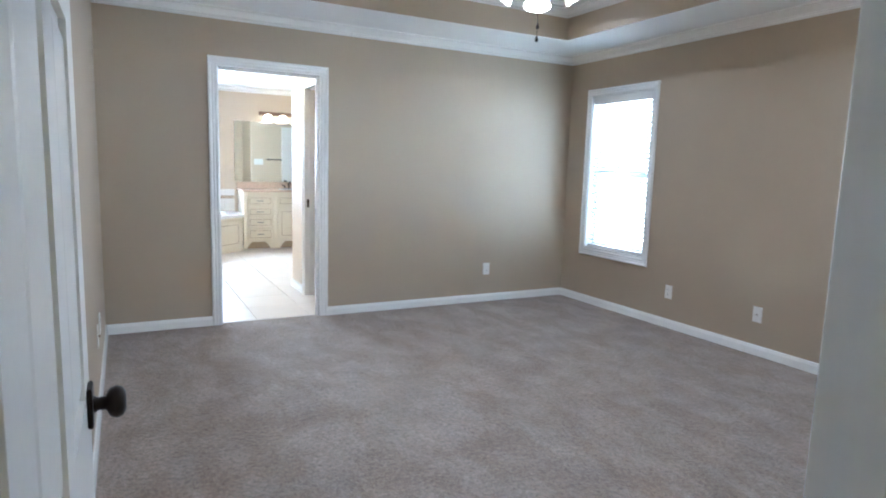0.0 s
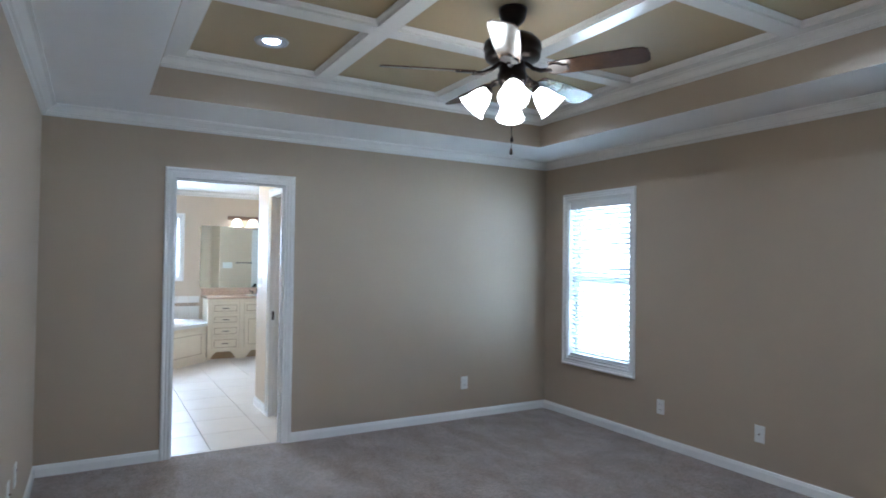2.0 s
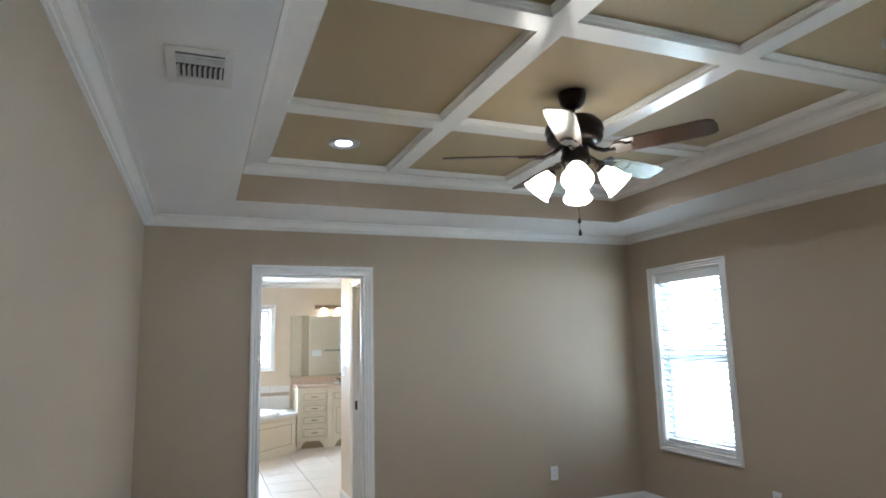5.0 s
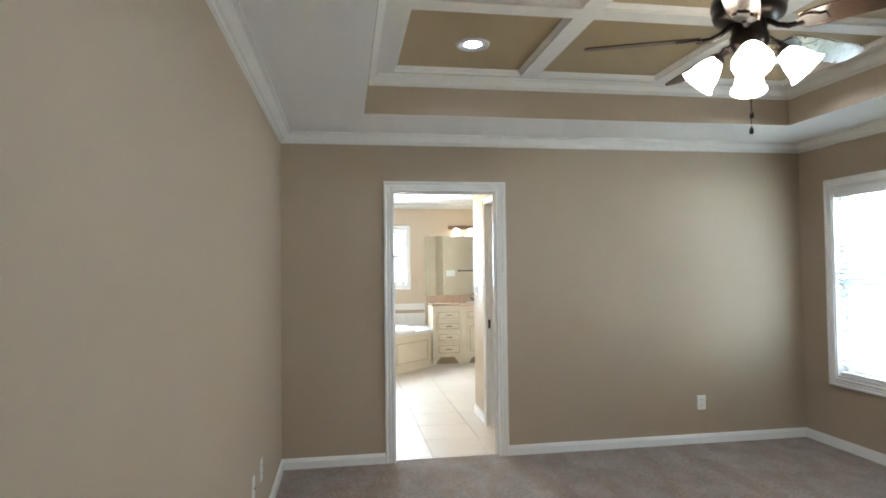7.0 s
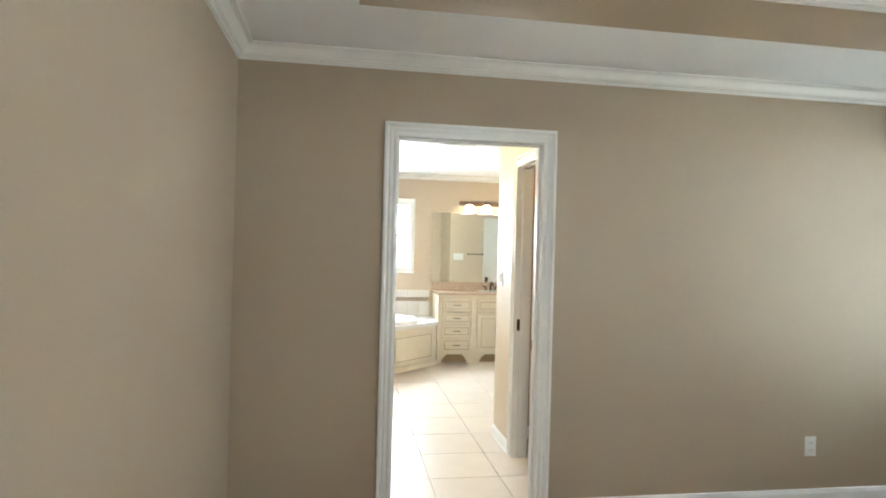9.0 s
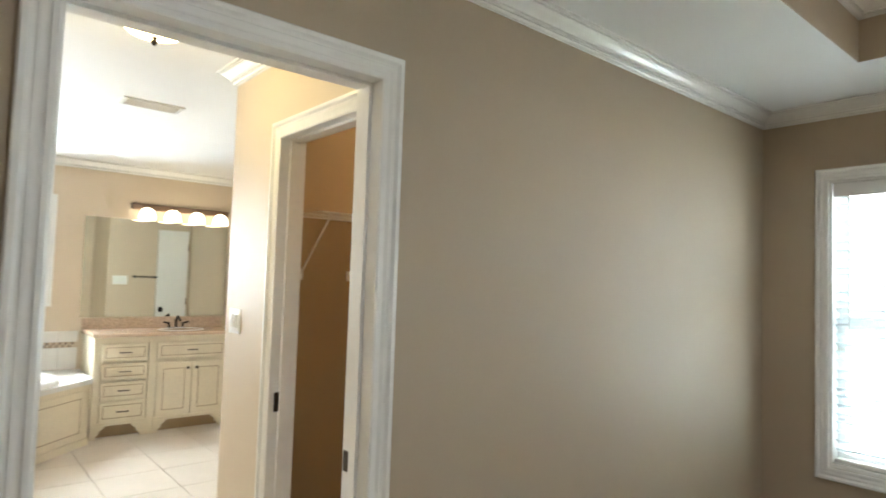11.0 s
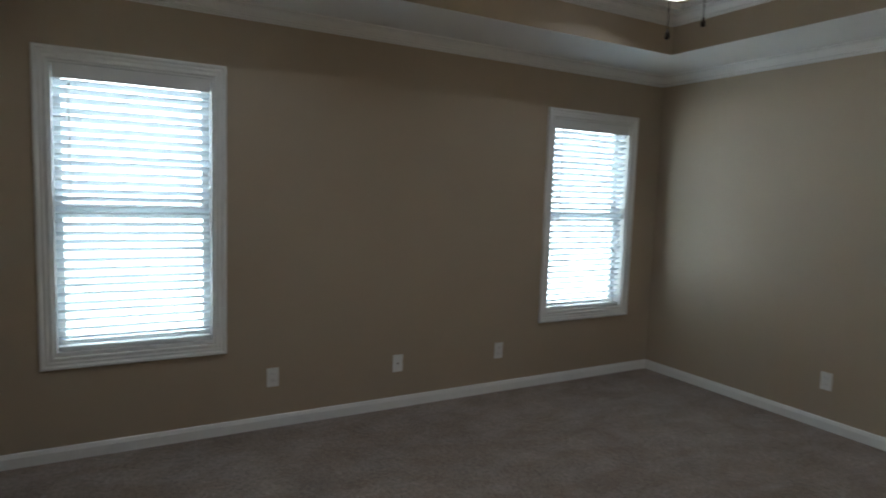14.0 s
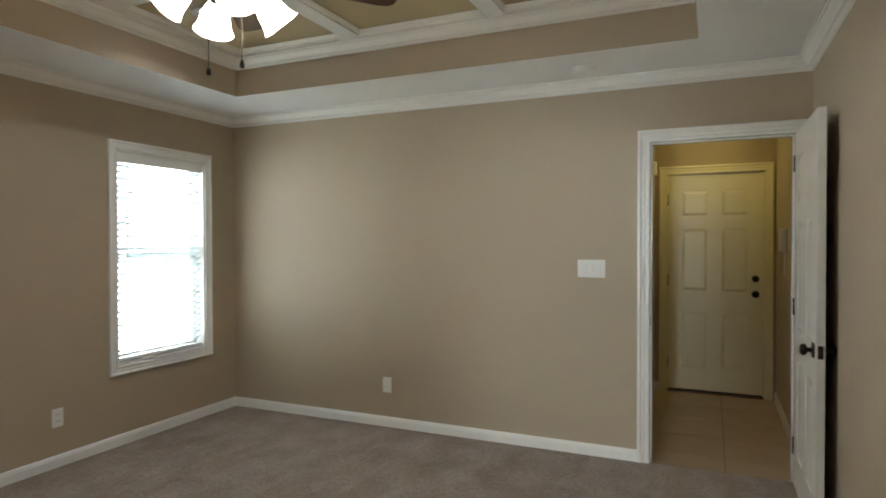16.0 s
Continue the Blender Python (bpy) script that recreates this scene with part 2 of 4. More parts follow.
def thing(name, label, category, m=Matrix(), group=""):
    ob = new(name)
    ob.empty_display_size = 0.1
    ob.matrix_world = m
    return tagged(ob, label, category, group)


def rect(x0, y0, x1, y1, z):
    return [(x0, y0, z), (x1, y0, z), (x1, y1, z), (x0, y1, z)]


# ---- shell of the bedroom ----
T = 0.13
PILE = 0.018
structure("floor", solid((0, -0.02, -0.05, RX, RY + 0.045, PILE)), CARPET, "grey beige cut-pile carpet with brushed marks", "carpet")
structure("wall_west", solid((-T, -T, -0.05, 0, RY + T, 2.95)), PAINT, "tan painted bedroom wall, plain")
structure("wall_south", solid((0, -T, 0, ED0 - 0.02, 0, DH + 0.02), (ED1 + 0.02, -T, 0, RX, 0, DH + 0.02), (0, -T, DH + 0.02, RX, 0, 2.95)), PAINT,
          "tan painted wall with the entry doorway")
structure("wall_north", solid((0, RY, 0, BD0 - 0.02, RY + T, DH + 0.02), (BD1 + 0.02, RY, 0, RX, RY + T, DH + 0.02), (0, RY, DH + 0.02, RX, RY + T, 2.95)), PAINT,
          "tan painted wall with the bathroom doorway")
E0, E1 = RX, RX + 0.15
structure("wall_east", solid((E0, -T, -0.05, E1, WIN[1][0], 2.95), (E0, WIN[1][1], -0.05, E1, WIN[0][0], 2.95), (E0, WIN[0][1], -0.05, E1, RY + T, 2.95),
                             *[(E0, a, -0.05, E1, b, WZ0) for a, b in WIN], *[(E0, a, WZ1, E1, b, 2.95) for a, b in WIN]), PAINT,
          "tan painted wall with two windows")
structure("ceiling", solid((0, 0, CEIL, TX0, RY, CEIL + 0.02), (TX1, 0, CEIL, RX, RY, CEIL + 0.02), (TX0, 0, CEIL, TX1, TY0, CEIL + 0.02), (TX0, TY1, CEIL, TX1, RY, CEIL + 0.02)),
          CEILP, "flat white lower ceiling round a tray", "ceiling")
structure("tray_wall", solid((TX0, TY0, CEIL + 0.0015, TX0 + 0.003, TY1, 2.9), (TX1 - 0.003, TY0, CEIL + 0.0015, TX1, TY1, 2.9),
                             (TX0 + 0.003, TY0, CEIL + 0.0015, TX1 - 0.003, TY0 + 0.003, 2.9), (TX0 + 0.003, TY1 - 0.003, CEIL + 0.0015, TX1 - 0.003, TY1, 2.9)), PAINT,
          "tan painted riser of the tray ceiling", "wall")
structure("tray_ceiling", solid((TX0 + 0.003, TY0 + 0.003, TRAY, TX1 - 0.003, TY1 - 0.003, TRAY + 0.05)), PANEL, "tan painted coffered ceiling panels", "ceiling")

# coffer beams with their small bead
XB, YB = (1.655, 2.60), (1.725, 2.88)
PERI, PERE, PERY = 0.185, 0.16, 0.13
BEAM = 2.706
bm = solid((TX0 + 0.003, TY0 + 0.003, BEAM, TX0 + PERI, TY1 - 0.003, TRAY), (TX1 - PERE, TY0 + 0.003, BEAM, TX1 - 0.003, TY1 - 0.003, TRAY),
           (TX0 + PERI, TY0 + 0.003, BEAM, TX1 - PERE, TY0 + PERY, TRAY), (TX0 + PERI, TY1 - PERY, BEAM, TX1 - PERE, TY1 - 0.003, TRAY))
for x in XB:
    box(bm, x - 0.055, TY0 + PERY, BEAM, x + 0.055, TY1 - PERY, TRAY)
spans = [(TX0 + PERI, XB[0] - 0.055), (XB[0] + 0.055, XB[1] - 0.055), (XB[1] + 0.055, TX1 - PERE)]
rows_y = [(TY0 + PERY, YB[0] - 0.055), (YB[0] + 0.055, YB[1] - 0.055), (YB[1] + 0.055, TY1 - PERY)]
for y in YB:
    for a, b in spans:
        box(bm, a, y - 0.055, BEAM, b, y + 0.055, TRAY)
beams = structure("trim_coffer", bm, TRIM, "white painted coffer beams in a grid", "beam")
BEAD = [(0, 0), (0.018, 0), (0.018, -0.005), (0.012, -0.009), (0.009, -0.016), (0.004, -0.020), (0, -0.022)]
for a, b in spans:
    for c, d in rows_y:
        part("bead", sweep(BEAD, rect(a, c, b, d, TRAY)), TRIM, beams)

CROWN = [(0, 0), (0.080, 0), (0.080, -0.010), (0.068, -0.010), (0.068, -0.016), (0.062, -0.016), (0.050, -0.025), (0.036, -0.040), (0.026, -0.046), (0.026, -0.054), (0.015, -0.054), (0.015, -0.059), (0.020, -0.064), (0.015, -0.069), (0.006, -0.069), (0.006, -0.075), (0, -0.075)]
structure("trim_crown", sweep(CROWN, rect(0, 0, RX, RY, CEIL)), TRIM, "white moulded crown round the bedroom", "crown moulding")
TCROWN = [(u * 1.05, v * 0.74) for u, v in CROWN]
structure("trim_tray_crown", sweep(TCROWN, rect(TX0 + 0.003, TY0 + 0.003, TX1 - 0.003, TY1 - 0.003, BEAM)), TRIM, "white moulded crown inside the tray", "crown moulding")

BASE = [(0, 0), (0.014, 0), (0.014, 0.070), (0.011, 0.078), (0.008, 0.088), (0.004, 0.094), (0, 0.094)]
CW, DCW = 0.064, 0.074
structure("baseboard_bedroom", sweep(BASE, [(ED1 + DCW, 0, 0), (RX, 0, 0), (RX, RY, 0), (BD1 + DCW, RY, 0)], False), TRIM, "white moulded baseboard along tan walls", "baseboard")
structure("baseboard_corner", sweep(BASE, [(BD0 - DCW, RY, 0), (0, RY, 0), (0, 0.016, 0)], False), TRIM, "white moulded baseboard along tan walls", "baseboard")

# ---- door and window casings ----
CAS = [(0.0, 0.0), (0.0, 0.009), (0.005, 0.013), (0.015, 0.013), (0.017, 0.008), (0.022, 0.008), (0.031, 0.012), (0.036, 0.012), (0.038, 0.009), (0.043, 0.010), (0.050, 0.019), (0.060, 0.019), (CW, 0.014), (CW, 0.0)]


def casing(a, b, z0, z1, m, sill=False, w=1.0):
    """Mitred casing round an opening from a to b; the profile's first value runs outward, the second off the wall. m sets u, out, up in the world."""
    bm = bmesh.new()
    path = [(a, z0, -1, 0), (a, z1, -1, 1), (b, z1, 1, 1), (b, z0, 1, 0)]
    if sill:
        path = [(a, z0, -1, -1), (a, z1, -1, 1), (b, z1, 1, 1), (b, z0, 1, -1)]
    rings = [[bm.verts.new((u + w * p * su, q, z + w * p * sz)) for p, q in CAS] for u, z, su, sz in path]
    for k in range(4 if sill else 3):
        r, s = rings[k], rings[(k + 1) % 4]
        for i in range(len(CAS) - 1):
            bm.faces.new((r[i], r[i + 1], s[i + 1], s[i]))
    if not sill:
        bm.faces.new(rings[0]), bm.faces.new(rings[-1])
    bmesh.ops.recalc_face_normals(bm, faces=bm.faces)
    bmesh.ops.transform(bm, matrix=m, verts=bm.verts)
    return bm


def wall_frame(ux, uy, ox, oy, x, y):
    """u along the wall, out of the wall, up."""
    return Matrix(((ux, ox, 0, x), (uy, oy, 0, y), (0, 0, 1, 0), (0, 0, 0, 1)))


def jambs(a, b, d0, d1, m, stop):
    """The lining of a doorway: two sides, a head and the stop that the leaf meets."""
    bm = solid((a - 0.02, d0, 0, a, d1, DH), (b, d0, 0, b + 0.02, d1, DH), (a - 0.02, d0, DH, b + 0.02, d1, DH + 0.02),
               (a, stop, 0, a + 0.011, stop + 0.035, DH), (b - 0.011, stop, 0, b, stop + 0.035, DH), (a + 0.011, stop, DH - 0.011, b - 0.011, stop + 0.035, DH))
    bmesh.ops.transform(bm, matrix=m, verts=bm.verts)
    bmesh.ops.recalc_face_normals(bm, faces=bm.faces)
    return bm


def rosette_knob(parent, m, label="dark bronze round knob", round_rose=False):
    k = part("door_knob", lathe([(0, 0.058), (0.016, 0.058), (0.025, 0.052), (0.028, 0.043), (0.024, 0.033), (0.012, 0.027), (0.011, 0.016), (0.015, 0.009)], 20, m), BRONZE, parent, label)
    rose = lathe([(0, 0.009), (0.026, 0.009), (0.031, 0.003), (0.031, 0)], 20) if round_rose else solid((-0.026, -0.034, 0.0, 0.026, 0.034, 0.009), bevel=0.004)
    bmesh.ops.transform(rose, matrix=m, verts=rose.verts)
    part("rosette", rose, BRONZE, k)
    return k


def six_panel(name, label, w, mat, m):
    """A six-panel leaf, w wide, hinged at u = 0; the panels are raised in sunk fields on both faces. Its own axes: u, thickness, up."""
    th, h = 0.035, DH - 0.014
    d = thing(name, label, "door", m)
    st, mid = 0.115, 0.10
    b0 = 0.026
    pw = (w - 2 * st - mid) / 2
    zs = [(0.22, 0.76), (0.94, 1.53), (1.64, 1.89)]
    us = [(st, st + pw), (st + pw + mid, w - st)]
    bm = solid((0, 0.010, b0, w, th - 0.010, h))
    for f0, f1 in ((0, 0.010), (th - 0.010, th)):
        box(bm, 0, f0, b0, st, f1, h), box(bm, w - st, f0, b0, w, f1, h), box(bm, us[0][1], f0, b0, us[1][0], f1, h)
        edges = [b0] + [z for q in zs for z in q] + [h]
        for a, b in zip(edges[0::2], edges[1::2]):
            for u0, u1 in us:
                box(bm, u0, f0, a, u1, f1, b)
    part("leaf", bm, mat, d)
    for u0, u1 in us:
        for a, b in zs:
            pb = bmesh.new()
            for side in (0, 1):
                y0, y1 = (0.010, 0.002) if not side else (th - 0.010, th - 0.002)
                lo = [pb.verts.new(q) for q in ((u0 + 0.012, y0, a + 0.012), (u1 - 0.012, y0, a + 0.012), (u1 - 0.012, y0, b - 0.012), (u0 + 0.012, y0, b - 0.012))]
                hi = [pb.verts.new(q) for q in ((u0 + 0.036, y1, a + 0.036), (u1 - 0.036, y1, a + 0.036), (u1 - 0.036, y1, b - 0.036), (u0 + 0.036, y1, b - 0.036))]
                pb.faces.new(hi)
                for i in range(4):
                    pb.faces.new((lo[i], lo[(i + 1) % 4], hi[(i + 1) % 4], hi[i]))
            bmesh.ops.recalc_face_normals(pb, faces=pb.faces)
            part("panel", pb, mat, d)
    return d


ID = Matrix()
# entry doorway
j = structure("door_frame_1", jambs(ED0, ED1, -T, 0, ID, -0.08), TRIM, "white painted lining of the entry doorway", "door frame")
structure("trim_entry", casing(ED0, ED1, 0, DH, wall_frame(1, 0, 0, 1, 0, 0), w=DCW / CW), TRIM, "white moulded casing of the entry doorway", "casing")
structure("trim_entry_hall", casing(ED0 + 0.001, ED1, 0, DH, wall_frame(1, 0, 0, -1, 0, -T), w=DCW / CW), TRIM, "white moulded casing on the hall side", "casing")
part("strike_plate", solid((ED1 - 0.0025, -0.060, 0.89, ED1 + 0.001, -0.012, 0.95)), BRASS, j, "dark strike plate")
leaf = six_panel("bedroom_door", "white six-panel door standing open against the wall", 0.785, DOORW, pose(ED0 + 0.004, 0.022, 0, 0, 0, 90.0))
rosette_knob(leaf, pose(0.717, 0.0, 0.915, 90, 0, 0))
rosette_knob(leaf, pose(0.717, 0.035, 0.915, -90, 0, 0))
part("latch_plate", solid((0.7835, 0.006, 0.885, 0.7875, 0.029, 0.945)), BRASS, leaf, "dark latch plate")
for z in (0.2, 1.0, 1.82):
    part("hinge", rod([(-0.004, -0.004, z), (-0.004, -0.004, z + 0.09)], 0.006), BRONZE, leaf)

# bathroom doorway
j2 = structure("door_frame_2", jambs(BD0, BD1, RY, RY + T, ID, RY + 0.045), TRIM, "white painted lining of the bathroom doorway", "door frame")
structure("trim_bath", casing(BD0, BD1, 0, DH, wall_frame(1, 0, 0, -1, 0, RY), w=DCW / CW), TRIM, "white moulded casing of the bathroom doorway", "casing")
part("strike_plate", solid((BD1 - 0.0025, RY + 0.085, 0.89, BD1 + 0.001, RY + 0.122, 0.95)), BRASS, j2, "dark strike plate")


# ---- windows and blinds ----
def window(name, a, b, z0, z1, m, label, slats=True):
    """A single-hung window in the opening a to b; m sets u, depth into the wall, up."""
    w = tagged(new(name), label, "window", kind="structure")

    def put(n, bm, mat, lab="", parent=None):
        bmesh.ops.transform(bm, matrix=m, verts=bm.verts)
        bmesh.ops.recalc_face_normals(bm, faces=bm.faces)
        return part(n, bm, mat, parent or w, lab)
    zm = (z0 + z1) / 2 + 0.012
    put("casing", casing(a, b, z0, z1, Matrix.Diagonal((1, -1, 1, 1)), True), TRIM, "white picture-frame casing")
    put("lining", solid((a, 0.0, z0, a + 0.012, 0.15, z1), (b - 0.012, 0.0, z0, b, 0.15, z1), (a, 0.0, z1 - 0.012, b, 0.15, z1)), TRIM)
    put("window_sill", solid((a, 0.002, z0, b, 0.15, z0 + 0.02), bevel=0.004), TRIM)
    a1, b1 = a + 0.012, b - 0.012
    for lo, hi, d in ((z0 + 0.02, zm + 0.02, 0.085), (zm - 0.02, z1 - 0.012, 0.117)):
        s = put("sash", solid((a1, d, lo, a1 + 0.04, d + 0.03, hi), (b1 - 0.04, d, lo, b1, d + 0.03, hi), (a1 + 0.04, d, lo, b1 - 0.04, d + 0.03, lo + 0.045),
                              (a1 + 0.04, d, hi - 0.045, b1 - 0.04, d + 0.03, hi)), VINYL, "white vinyl sash")
        g = put("pane", solid((a1 + 0.04, d + 0.012, lo + 0.045, b1 - 0.04, d + 0.016, hi - 0.045)), GLASS, "clear glass", s)
        g.visible_shadow = False
    return w


def blind(a, b, z0, z1, m, group):
    t = thing("window_blind", "white two-inch slat blind, lowered and half closed", "blind", ID, group)
    a, b = a + 0.018, b - 0.018

    def put(n, bm, mat, lab=""):
        bmesh.ops.transform(bm, matrix=m, verts=bm.verts)
        bmesh.ops.recalc_face_normals(bm, faces=bm.faces)
        return part(n, bm, mat, t, lab)
    put("valance", solid((a, 0.006, z1 - 0.085, b, 0.018, z1 - 0.013), (a, 0.018, z1 - 0.06, b, 0.062, z1 - 0.013)), PLAST, "white valance")
    pitch, top = 0.0445, z1 - 0.085
    n = int((top - z0 - 0.06) / pitch)
    tilt = radians(-30)
    sb = bmesh.new()
    prof = []
    for k in range(5):
        s = -0.025 + 0.0125 * k
        prof.append((s, 0.0022 * (1 - (s / 0.025) ** 2)))
    prof += [(s, c - 0.0028) for s, c in reversed(prof)]
    ends = []
    for u in (a, b):
        ends.append([sb.verts.new((u, s * math.cos(tilt) - c * math.sin(tilt), s * math.sin(tilt) + c * math.cos(tilt))) for s, c in prof])
    for i in range(len(prof)):
        k = (i + 1) % len(prof)
        sb.faces.new((ends[0][i], ends[0][k], ends[1][k], ends[1][i]))
    sb.faces.new(ends[0]), sb.faces.new(ends[1])
    bmesh.ops.transform(sb, matrix=m.to_3x3().to_4x4(), verts=sb.verts)
    bmesh.ops.recalc_face_normals(sb, faces=sb.faces)
    me = mesh_of("slat", sb, SLAT)
    rnd = random.Random(5)
    for k in range(n):
        ob = new("slat", me)
        ob.parent = t
        off = m.to_3x3() @ Vector((0, 0.042, 0))
        base = m.translation
        ob.location = (base.x + off.x, base.y + off.y, top - 0.02 - k * pitch + rnd.uniform(-0.0015, 0.0015))
        ob.rotation_euler = (rnd.uniform(-0.0015, 0.0015) if abs(m[0][0]) < 0.5 else 0, 0, 0)
    put("bottom_rail", solid((a, 0.018, z0 + 0.024, b, 0.066, z0 + 0.046), bevel=0.004), PLAST)
    for u in (a + 0.12, b - 0.12):
        put("ladder_cord", rod([(u, 0.012, z0 + 0.04), (u, 0.012, top)], 0.0012, 5), PLAST)
    put("tilt_wand", rod([(b - 0.07, 0.002, 1.25), (b - 0.07, 0.004, top + 0.02)], 0.004, 6), PLAST, "clear white wand")
    return t


EASTM = wall_frame(0, 1, 1, 0, RX, 0)
for k, (a, b) in enumerate(WIN):
    window("window_%d" % (k + 1), a, b, WZ0, WZ1, EASTM, "white single-hung window with white casing")
    blind(a, b, WZ0, WZ1, EASTM, "bedroom window blinds")


# ---- ceiling fan ----
FX, FY = 2.124, 2.33
fan = thing("ceiling_fan", "dark bronze five-blade ceiling fan with four lit shades", "ceiling fan", pose(FX, FY, 0))
part("canopy", lathe([(0, TRAY), (0.072, TRAY), (0.072, TRAY - 0.02), (0.060, TRAY - 0.06), (0.035, TRAY - 0.085), (0.016, TRAY - 0.09)]), BRONZE, fan)
part("downrod", lathe([(0.012, TRAY - 0.08), (0.012, 2.60)], 12), BRONZE, fan)
part("motor_housing", lathe([(0.014, 2.615), (0.06, 2.612), (0.115, 2.595), (0.143, 2.565), (0.147, 2.535), (0.138, 2.51), (0.142, 2.505), (0.135, 2.485), (0.10, 2.468), (0.06, 2.465), (0, 2.465)], 32), BRONZE, fan)
part("switch_housing", lathe([(0.066, 2.467), (0.068, 2.42), (0.074, 2.41), (0.074, 2.375), (0.055, 2.35), (0.02, 2.335), (0, 2.333)], 28), BRONZE, fan, "dark bronze light fitter")


def blade_mesh():
    bm = bmesh.new()
    outline = [(0.20, -0.052), (0.30, -0.060), (0.45, -0.066), (0.60, -0.068), (0.64, -0.062), (0.662, -0.045), (0.668, 0.0), (0.662, 0.045), (0.64, 0.062), (0.60, 0.068), (0.45, 0.066), (0.30, 0.060), (0.20, 0.052)]
    lo = [bm.verts.new((x, y, -0.003)) for x, y in outline]
    hi = [bm.verts.new((x, y, 0.003)) for x, y in outline]
    bm.faces.new(hi), bm.faces.new(lo)
    for i in range(len(lo)):
        k = (i + 1) % len(lo)
        bm.faces.new((lo[i], lo[k], hi[k], hi[i]))
    bmesh.ops.recalc_face_normals(bm, faces=bm.faces)
    return bm


def iron_mesh():
    bm = rod([(0.07, 0, 0.045), (0.11, 0, 0.012), (0.15, 0, -0.006), (0.20, 0, -0.008)], 0.011, 8)
    bmesh.ops.create_cone(bm, cap_ends=True, segments=20, radius1=0.045, radius2=0.042, depth=0.006, matrix=pose(0.225, 0, -0.007))
    box(bm, 0.225, -0.022, -0.010, 0.29, 0.022, -0.004, 0.002)
    return bm


bmesh_blade, iron = mesh_of("blade", blade_mesh(), BLADE), mesh_of("blade_iron", iron_mesh(), BRONZE)
for k in range(5):
    ang = 230 + 72 * k
    b = new("blade", bmesh_blade)
    b.parent = fan
    b.matrix_basis = pose(0, 0, 2.415, 0, 0, ang) @ pose(0, 0, 0, -14, 0, 0)
    i = new("blade_iron", iron)
    i.parent = b

SHADE = [(0.020, 0.0), (0.026, -0.012), (0.036, -0.03), (0.046, -0.055), (0.051, -0.08), (0.056, -0.098), (0.066, -0.115), (0.063, -0.114), (0.053, -0.097), (0.047, -0.079), (0.042, -0.055), (0.032, -0.03), (0.020, -0.012), (0, -0.010)]
for k in range(4):
    ang = 55.8 + 90 * k
    m = pose(0, 0, 2.334, 0, 0, ang) @ pose(0.118, 0, 0.0, 0, -42, 0)
    arm = part("lamp_arm", rod([(0.05, 0, 2.378), (0.095, 0, 2.372), (0.116, 0, 2.340)], 0.009), BRONZE, fan)
    arm.matrix_basis = pose(0, 0, 0, 0, 0, ang)
    cup = part("socket_cup", lathe([(0, 0.012), (0.018, 0.012), (0.028, 0.002), (0.029, -0.012), (0.024, -0.014)], 16, m), BRONZE, arm)
    cup.matrix_parent_inverse = arm.matrix_basis.inverted()
    sh = part("shade", lathe([(a * 1.14, b * 1.12) for a, b in SHADE], 24, m), GLOW, fan, "frosted bell glass shade, lit")
    bulb = part("bulb", lathe([(0, -0.02), (0.014, -0.025), (0.026, -0.05), (0.029, -0.07), (0.02, -0.092), (0, -0.1)], 14, m), BGLOW, sh)
for dx, dy, z1 in ((-0.033, -0.047, 2.058), (0.033, 0.047, 2.016)):
    c = part("pull_chain", rod([(dx, dy, z1 + 0.03), (dx, dy, 2.36)], 0.0016, 6), BRONZE, fan, "thin pull chain")
    part("fob", lathe([(0, 0.032), (0.004, 0.03), (0.009, 0.012), (0.008, 0.0), (0, -0.003)], 12, pose(dx, dy, z1)), BRONZE, c, "dark wooden fob")

# ---- recessed lamps ----
can = None
for x, y in ((1.192, 3.435), (3.17, 3.435), (3.17, 1.36), (1.192, 1.36)):
    if can is None:
        can = thing("recessed_light", "round recessed ceiling light with white ring, lit", "ceiling light", pose(x, y, TRAY), "recessed lights of the tray")
        part("ring", lathe([(0.050, -0.003), (0.074, -0.008), (0.078, -0.013), (0.092, -0.012), (0.098, -0.004), (0.098, 0.0)], 32), RINGM, can, "satin grey trim ring")
        part("lens", lathe([(0, -0.003), (0.050, -0.003), (0.050, 0.0)], 32), LED, can, "glowing lens")
    else:
        copy_thing(can, pose(x, y, TRAY))
    d = bpy.data.lights.new("recessed_lamp", "AREA")
    d.shape, d.size, d.energy, d.color = "DISK", 0.10, 5.8, (0.90, 0.94, 1.0)
    d.spread = radians(140)
    ob = new("recessed_lamp", d)
    ob.location = (x, y, TRAY - 0.016)


# ---- plates, vents, detector ----
def outlet(m, group="wall outlets", kind="duplex"):
    lab = {"duplex": "white duplex outlet plate on the wall", "coax": "white cable jack plate on the wall"}[kind]
    o = thing("wall_outlet", lab, "outlet", m, group)
    part("plate", solid((-0.036, 0, -0.058, 0.036, 0.006, 0.058), bevel=0.003), PLAST, o)
    if kind == "duplex":
        for z in (-0.021, 0.021):
            s = part("socket", solid((-0.017, 0.006, z - 0.0145, 0.017, 0.0085, z + 0.0145), bevel=0.001), PLAST, o)
            part("slot", solid((-0.008, 0.0085, z - 0.004, -0.006, 0.0095, z + 0.006), (0.006, 0.0085, z - 0.004, 0.008, 0.0095, z + 0.006)), SLOT_SHADE, s)
    else:
        part("jack", lathe([(0, 0.014), (0.005, 0.014), (0.005, 0.006)], 10, pose(0, 0, 0, -90, 0, 0)), METAL, o)
    return o


